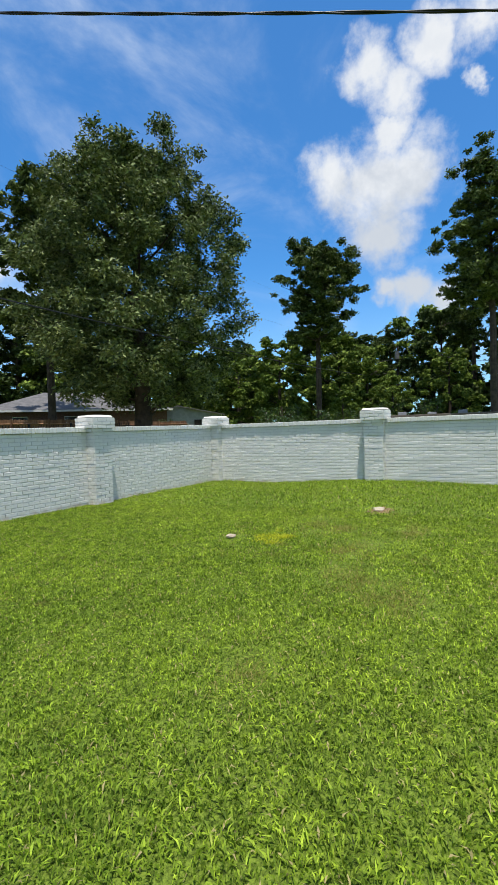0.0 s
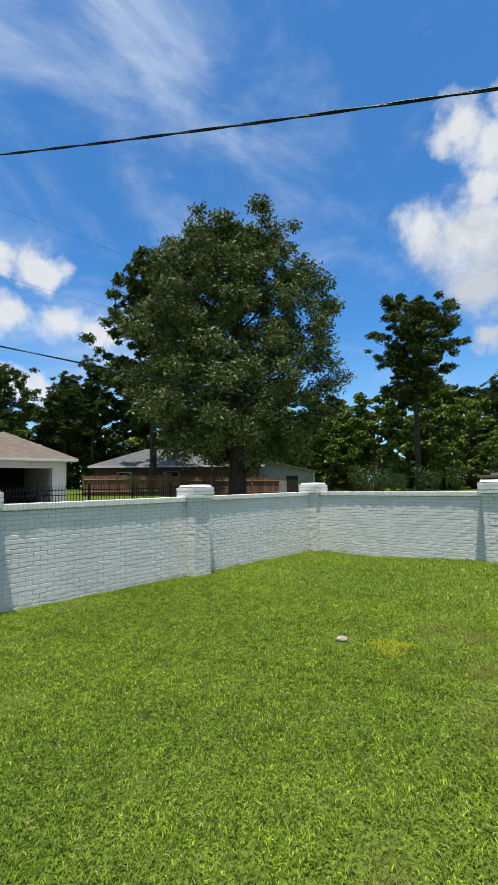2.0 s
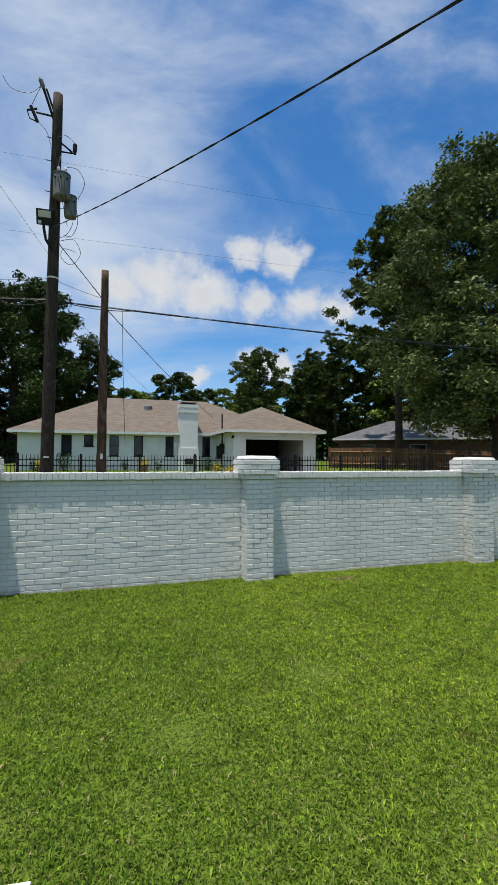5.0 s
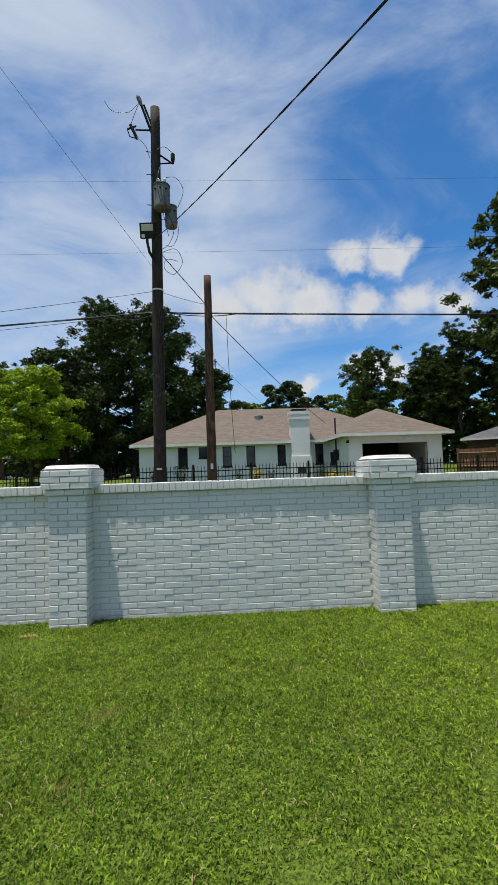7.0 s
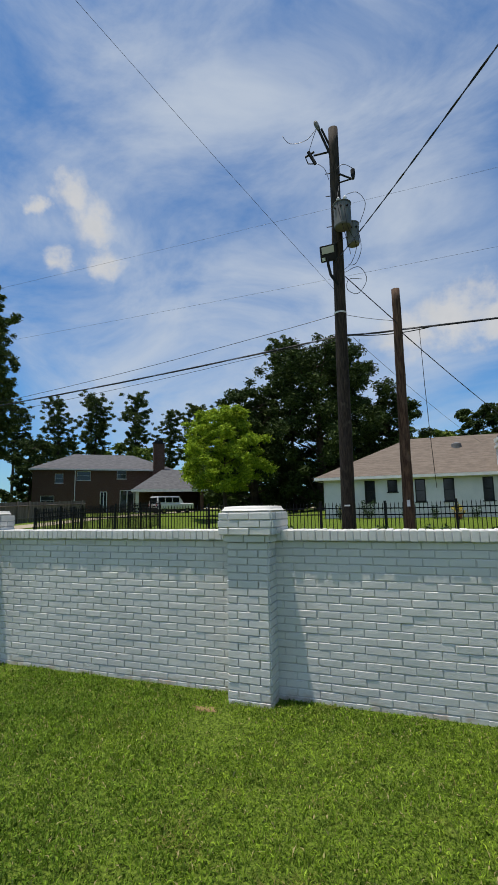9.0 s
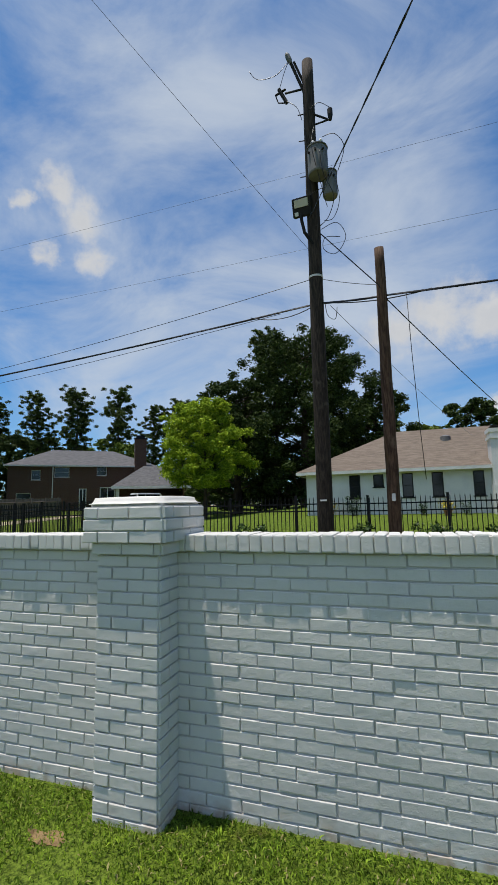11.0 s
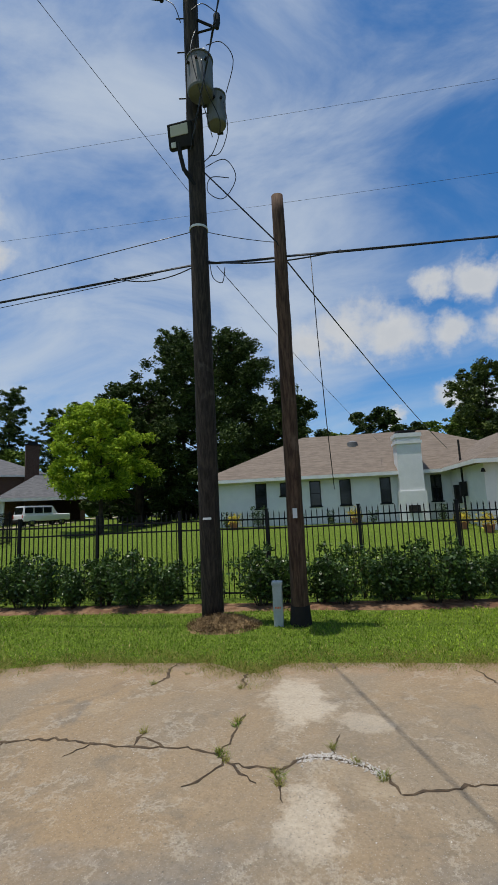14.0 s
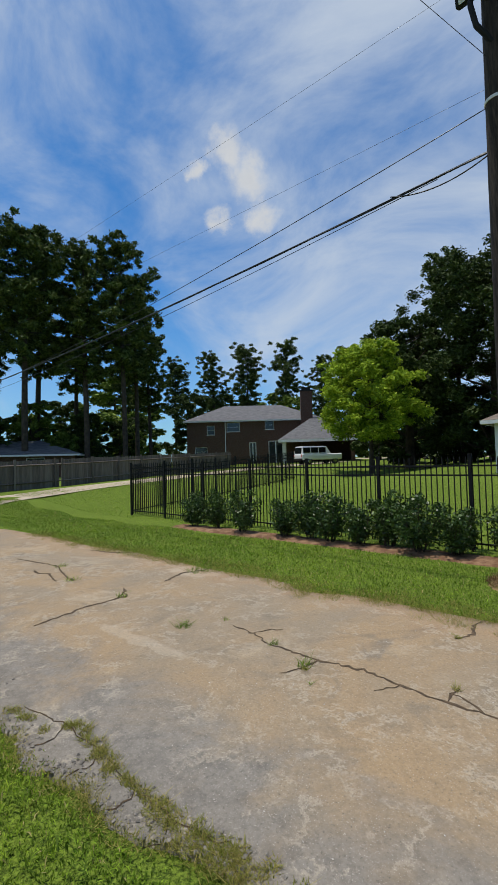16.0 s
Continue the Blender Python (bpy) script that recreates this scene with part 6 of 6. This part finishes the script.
# ---- vehicles ----
def car(at, turn, long, wide, tall, label, cab):
    """A boxy car along local x: body, cabin, glass, wheels and lamps. cab: start and end of the cabin along the body."""
    c = holder("car", at, turn)
    tagged(c, label, "car")
    sill = 0.45
    belt = tall * 0.58
    mesh_object("body", *box(-long / 2, long / 2, -wide / 2, wide / 2, sill, belt, 0.09), M_CARWHITE, c, soft=True)
    a, b = cab[0] * long, cab[1] * long
    bm = bmesh.new()
    bmesh.ops.create_cube(bm, size=1.0)
    for v in bm.verts:
        up = v.co.z > 0
        x = (a + (0.12 if up else 0)) if v.co.x < 0 else (b - (0.55 if up else 0))
        v.co = (x, v.co.y * wide * (0.84 if up else 0.96), tall if up else belt - 0.06)
    bmesh.ops.bevel(bm, geom=bm.edges[:], offset=0.06, segments=2, affect="EDGES")
    me = bpy.data.meshes.new("cabin")
    bm.to_mesh(me)
    bm.free()
    me.materials.append(M_CARWHITE)
    cabin = new("cabin", me)
    cabin.parent = c
    z0, z1 = belt + 0.04, tall - 0.14
    n = 3
    for s in (-1, 1):
        for k in range(n):
            x0, x1 = a + 0.15 + (b - a - 0.75) * k / n, a + 0.15 + (b - a - 0.75) * (k + 1) / n - 0.1
            y = s * wide * 0.455
            mesh_object("side_window", *box(x0, x1, y - 0.025, y + 0.025, z0, z1), M_GLASS, cabin)
    mesh_object("rear_window", *box(a + 0.0, a + 0.07, -wide * 0.36, wide * 0.36, z0, z1), M_GLASS, cabin)
    mesh_object("windscreen", [(b + 0.0, -wide * 0.4, z0), (b + 0.0, wide * 0.4, z0), (b - 0.47, wide * 0.36, z1 + 0.06), (b - 0.47, -wide * 0.36, z1 + 0.06), (b - 0.05, -wide * 0.4, z0), (b - 0.05, wide * 0.4, z0), (b - 0.52, wide * 0.36, z1 + 0.06), (b - 0.52, -wide * 0.36, z1 + 0.06)], [[0, 1, 2, 3], [7, 6, 5, 4], [0, 4, 5, 1], [2, 6, 7, 3], [1, 5, 6, 2], [3, 7, 4, 0]], M_GLASS, cabin)
    mesh_object("roof_rack", *join(box(a + 0.3, b - 0.8, -wide * 0.36, -wide * 0.33, tall + 0.02, tall + 0.06), box(a + 0.3, b - 0.8, wide * 0.33, wide * 0.36, tall + 0.02, tall + 0.06)), M_DARKSTEEL, cabin)
    for x in (-long * 0.31, long * 0.32):
        for y in (-wide * 0.44, wide * 0.44):
            wheel = mesh_object("wheel", *tube([(x, y - 0.11, 0.36), (x, y - 0.08, 0.36), (x, y + 0.08, 0.36), (x, y + 0.11, 0.36)], [0.30, 0.36, 0.36, 0.30], 18), M_TYRE, c)
            s = 1 if y > 0 else -1
            mesh_object("rim", *tube([(x, y + s * 0.10, 0.36), (x, y + s * 0.125, 0.36)], [0.21, 0.16], 14), M_CHROME, wheel)
    for y in (-wide * 0.42, wide * 0.42):
        mesh_object("tail_lamp", *box(-long / 2 - 0.015, -long / 2 + 0.03, y - 0.07, y + 0.07, belt - 0.32, belt - 0.05), M_RED, c)
        mesh_object("headlight", *box(long / 2 - 0.03, long / 2 + 0.015, y - 0.14, y + 0.10, belt - 0.28, belt - 0.12), M_LENS, c)
    for x in (-long / 2 - 0.05, long / 2 - 0.07):
        mesh_object("bumper", *box(x, x + 0.12, -wide * 0.49, wide * 0.49, 0.42, 0.62, 0.03), M_DARKSTEEL, c)


car((-24.1, 40.6, ground_at(-24.1, 40.6)), 62, 4.7, 1.9, 1.85, "white boxy estate car parked by the carport", (-0.49, 0.24))
car((-21.0, 56.0, ground_at(-21.0, 56.0)), 10, 5.4, 1.95, 1.8, "white pickup parked far off under dark trees", (-0.10, 0.28))
car((-16.0, 55.0, ground_at(-16.0, 55.0)), 12, 4.6, 1.8, 1.5, "pale car parked far off under dark trees", (-0.35, 0.22))
# far kerbside road under the trees
drive([(-40, 57), (-25, 57.5), (-10, 58), (6, 58)], 5.0, "pavement", "pale far street behind the trees")


# far utility pole beyond the wall
fp = holder("utility_pole", on_land(59.6, 7.0))
tagged(fp, "thin distant wooden utility pole among trees", "utility pole")
mesh_object("shaft", *tube([(0, 0, 0), (0, 0, 10.2)], [0.17, 0.11], 8), M_POLE, fp)
mesh_object("tank", *tube([(-0.3, 0, 8.6), (-0.3, 0, 9.5)], 0.28, 10), M_STEEL, fp)
for z in (6.3, 7.2, 7.9):
    cable("far_line", hang((59.6, 7.0, z + 1.6), (50, 60, z + 1.2), 0.8, 30), 0.02, M_WIRE, "distant overhead line by the trees")
    cable("far_line", hang((59.6, 7.0, z + 1.6), (64, -40, z + 2.0), 0.8, 30), 0.02, M_WIRE, "distant overhead line by the trees")


# ---- small things in the yard ----
board = holder("white_board", (0, 0, 0))
tagged(board, "flat white painted board lying on the lawn", "board")
gz = ground_at(0.9, -4.5) + 0.05
mesh_object("sheet", [(1.18, -4.28, gz), (1.16, -4.86, gz), (0.15, -4.86, gz), (0.18, -4.17, gz), (1.18, -4.28, gz + 0.03), (1.16, -4.86, gz + 0.03), (0.15, -4.86, gz + 0.03), (0.18, -4.17, gz + 0.03)], [[0, 1, 2, 3], [7, 6, 5, 4], [0, 4, 5, 1], [1, 5, 6, 2], [2, 6, 7, 3], [3, 7, 4, 0]], M_BOARD, board)
mesh_object("batten", *join(box(0.3, 0.36, -4.8, -4.25, gz - 0.06, gz), box(1.05, 1.11, -4.75, -4.26, gz - 0.06, gz)), M_BOARD, board)
hose_pts = [(0.72 + 0.40 * math.cos(a) * (1 + 0.03 * a), -4.72 + 0.27 * math.sin(a), gz + 0.045 + 0.006 * a) for a in np.linspace(-1.2, 8.5, 70)]
cable("garden_hose", hose_pts, 0.010, M_HOSE, "coiled green garden hose lying on a white board", 0, 8)


def stone(x, y, s, seed):
    bm = bmesh.new()
    bmesh.ops.create_icosphere(bm, subdivisions=2, radius=1.0)
    for v in bm.verts:
        v.co *= 1 + 0.35 * noise.noise(v.co * 1.7 + Vector((seed, 0, 0)))
        v.co = Vector((v.co.x * s, v.co.y * s * 0.8, v.co.z * s * 0.35))
    me = bpy.data.meshes.new("stone")
    bm.to_mesh(me)
    bm.free()
    me.materials.append(M_PATCH)
    ob = new("stone", me)
    ob.matrix_world = pose(x, y, ground_at(x, y) + 0.02)
    tagged(ob, "flat pale stone lying in the grass", "stone", "lawn stones")


stone(5.52, -4.38, 0.065, 1)
stone(7.80, -5.38, 0.10, 2)


def bare_patch(cx, cy, rx, ry, seed, mat, label):
    verts, faces = [(cx, cy, ground_at(cx, cy) + 0.012)], []
    for k in range(30):
        a = 2 * math.pi * k / 30
        q = 1 + 0.5 * noise.noise((math.cos(a) * 1.8 + seed, math.sin(a) * 1.8, 2))
        for s, up in ((0.6, 0.010), (1.0, 0.003)):
            x, y = cx + rx * q * s * math.cos(a), cy + ry * q * s * math.sin(a)
            verts.append((x, y, ground_at(x, y) + up))
    for k in range(30):
        a, b = 1 + 2 * k, 1 + 2 * ((k + 1) % 30)
        faces += [[0, a, b], [a, a + 1, b + 1, b]]
    tagged(mesh_object("bare_patch", verts, faces, mat), label, "soil", "bare lawn patches", "structure")


for n, (x, y, rx, ry) in enumerate(((7.8, -5.40, 0.28, 0.17), (4.6, -0.4, 0.22, 0.08), (-0.45, -0.40, 0.12, 0.05))):
    bare_patch(x, y, rx, ry, n * 3.1, M_SOIL if n % 2 else M_DRY, "bare dry soil showing through thin lawn")


# weeds growing from the cracks of the alley and tall tufts by the wall
def tuft(cx, cy, z, count, tall, spread, r):
    a, q = r.uniform(0, 2 * np.pi, count), np.sqrt(r.random(count)) * spread
    base = np.stack([cx + q * np.cos(a), cy + q * np.sin(a), np.full(count, z)], 1)
    h = tall * (0.4 + 0.8 * r.random(count))
    lean = r.normal(0, 1.0, (count, 2)) * h[:, None]
    s = r.normal(size=(count, 2))
    s = s / np.linalg.norm(s, axis=1)[:, None] * 0.0028
    side = np.column_stack([s, np.zeros(count)])
    tip = base + np.column_stack([lean, h])
    return np.stack([base - side, base + side, tip], 1).reshape(-1, 3)


def weeds(name, spots, label, mat=M_BLADE):
    r = np.random.default_rng(3)
    v = np.concatenate([tuft(x, y, z, n, h, s, r) for x, y, z, n, h, s in spots])
    ob = big_mesh(name, v, np.arange(len(v)).reshape(-1, 3), mat)
    tagged(ob, label, "weeds", kind="stuff")


alley_spots = [(x, y, slab_z(x, y), n, h, s) for x, y, n, h, s in ((-1.32, 3.66, 60, 0.09, 0.07), (-1.85, 3.87, 40, 0.07, 0.05), (0.66, 3.72, 40, 0.07, 0.05), (0.70, 4.20, 30, 0.06, 0.04), (-3.0, 3.65, 80, 0.10, 0.09), (-2.75, 4.1, 20, 0.05, 0.04), (-4.62, 3.9, 50, 0.08, 0.08), (-6.1, 3.95, 60, 0.08, 0.12), (-7.2, 4.3, 60, 0.08, 0.12), (-4.8, 5.6, 160, 0.10, 0.22), (-7.2, 5.8, 140, 0.10, 0.25), (1.14, 3.45, 30, 0.06, 0.05), (1.87, 3.50, 30, 0.06, 0.05), (-1.1, 3.4, 10, 0.05, 0.02))]
weeds("weeds", alley_spots, "weeds and dry grass growing in concrete cracks")
weeds("weeds", [(4.55 + 0.13 * math.sin(k * 2.3), -0.75 + 0.12 * math.cos(k * 3.1), ground_at(4.5, -0.7), 14, 0.20, 0.05) for k in range(7)] + [(9.6, -1.2, ground_at(9.6, -1.2), 40, 0.22, 0.14), (4.0, -0.15, 0.02, 30, 0.14, 0.08)], "taller grass tufts left near the brick wall")

spot_rng = np.random.default_rng(19)
weeds("weeds", [(x, y, ground_at(x, y) + 0.02, 26, 0.035, 0.06) for x, y in ((5.66 + spot_rng.normal(0, 0.14), -4.86 + spot_rng.normal(0, 0.11)) for k in range(24))], "yellow-green clover patch in the lawn", M_CLOVER)

edge_rng = np.random.default_rng(41)
dry = []
for k in range(900):
    x = edge_rng.uniform(-12, 6.5)
    bite = 0.42 * math.exp(-((x - 0.65) / 0.35) ** 2) + 0.25 * math.exp(-((x + 2.6) / 0.5) ** 2)
    y = 5.93 + edge_wave(x, 9.0, 0.14) - bite + edge_rng.normal(0.06, 0.17) - 0.03
    dry.append((x, y, max(ground_at(x, y), slab_z(x, y)) - 0.01, 44, 0.06, 0.13))
for k in range(170):
    x = edge_rng.uniform(-4.5, 0.6)
    y = near_edge(x) + edge_rng.normal(0.0, 0.04)
    dry.append((x, y, slab_z(x, y) - 0.005, 46, 0.024, 0.08))
for cx, cy, sx, sy, n in ((-1.95, 1.82, 0.16, 0.03, 16), (-1.62, 1.76, 0.12, 0.03, 14), (-1.1, 1.74, 0.22, 0.035, 22), (-0.78, 1.70, 0.16, 0.04, 22), (-0.42, 1.74, 0.13, 0.06, 30), (-2.5, 1.66, 0.14, 0.03, 10)):
    for k in range(n):
        x, y = cx + edge_rng.normal(0, sx), cy + edge_rng.normal(0, sy)
        dry.append((x, y, slab_z(x, y), 46, 0.030, 0.045))
for k in range(60):
    a, q = edge_rng.uniform(0, 6.28), math.sqrt(edge_rng.random())
    x, y = 6.6 + 1.4 * q * math.cos(a), -5.3 + 0.8 * q * math.sin(a)
    dry.append((x, y, ground_at(x, y), 22, 0.045, 0.14))
for cx, cy, s, n in ((6.47, -4.9, 0.16, 9), (6.43, -5.36, 0.2, 12), (6.63, -6.11, 0.22, 12), (5.54, -5.73, 0.2, 12), (4.9, -5.95, 0.24, 18), (4.66, -6.42, 0.3, 26), (3.46, -5.88, 0.14, 7), (0.75, -2.0, 0.16, 8), (0.03, -1.8, 0.14, 6), (0.46, -2.67, 0.25, 12)):
    for k in range(n):
        x, y = cx + edge_rng.normal(0, s * 0.6), cy + edge_rng.normal(0, s * 0.5)
        dry.append((x, y, ground_at(x, y), 60, 0.028, 0.10))
for k in range(90):
    x, y = edge_rng.uniform(-2.5, 7.0), edge_rng.uniform(-6.5, -0.3)
    dry.append((x, y, ground_at(x, y), 24, 0.045, 0.11))
weeds("dry_grass", dry, "dry straw-coloured grass along the concrete edges and lawn", M_DRYBLADE)


# pale grit washed into the crack, and pebbles strewn over the slab
def gravel(name, spots, label, seed, mat=M_GRIT):
    r = np.random.default_rng(seed)
    v, f = [], []
    for x, y, s in spots:
        o = len(v)
        z = slab_z(x, y) + 0.25 * s
        turn = r.uniform(0, 6.28)
        for k in range(4):
            a = turn + k * 1.57 + r.normal(0, 0.2)
            q = s * r.uniform(0.6, 1.1)
            v.append((x + q * math.cos(a), y + q * math.sin(a), z + r.normal(0, 0.1) * s))
        v += [(x, y, z + s * r.uniform(0.4, 0.8)), (x, y, z - s * 0.5)]
        for k in range(4):
            m = (k + 1) % 4
            f += [[o + k, o + m, o + 4], [o + m, o + k, o + 5]]
    tagged(mesh_object(name, v, f, mat), label, "gravel", kind="stuff")


grit_rng = np.random.default_rng(8)
GRIT_LINE = ((1.26, 3.66), (1.38, 3.74), (1.52, 3.74), (1.66, 3.68), (1.80, 3.60), (1.88, 3.48))
spots = []
for (ax, ay), (bx, by) in zip(GRIT_LINE, GRIT_LINE[1:]):
    for k in range(95):
        t = grit_rng.random()
        spots.append((ax + (bx - ax) * t + grit_rng.normal(0, 0.02), ay + (by - ay) * t + grit_rng.normal(0, 0.026), grit_rng.uniform(0.006, 0.016)))
gravel("gravel", spots, "pale broken grit lying in the concrete crack", 4)
gravel("gravel", [(grit_rng.uniform(-9, 4), 1.9 + 3.8 * grit_rng.random(), grit_rng.uniform(0.003, 0.008)) for k in range(700)], "small loose pebbles strewn over the concrete", 5)
rubble = []
for k in range(420):
    x = grit_rng.uniform(-4.2, 0.5)
    rubble.append((x, near_edge(x) + abs(grit_rng.normal(0.03, 0.10)), grit_rng.uniform(0.006, 0.022)))
gravel("gravel", rubble, "broken grey concrete crumbs along the alley edge", 6, M_RUBBLE)
weeds("weeds", [(x, y, slab_z(x, y), 46, 0.05, 0.035) for x, y in ((0.63, 3.76), (0.71, 3.63), (1.10, 3.50), (1.53, 3.86), (1.70, 3.66), (1.86, 3.46), (0.70, 4.3), (0.60, 5.05), (-0.40, 5.15), (1.14, 3.36), (-0.1, 4.05), (-1.28, 3.6))], "small dry green weeds rooted in concrete cracks", M_DRYBLADE)
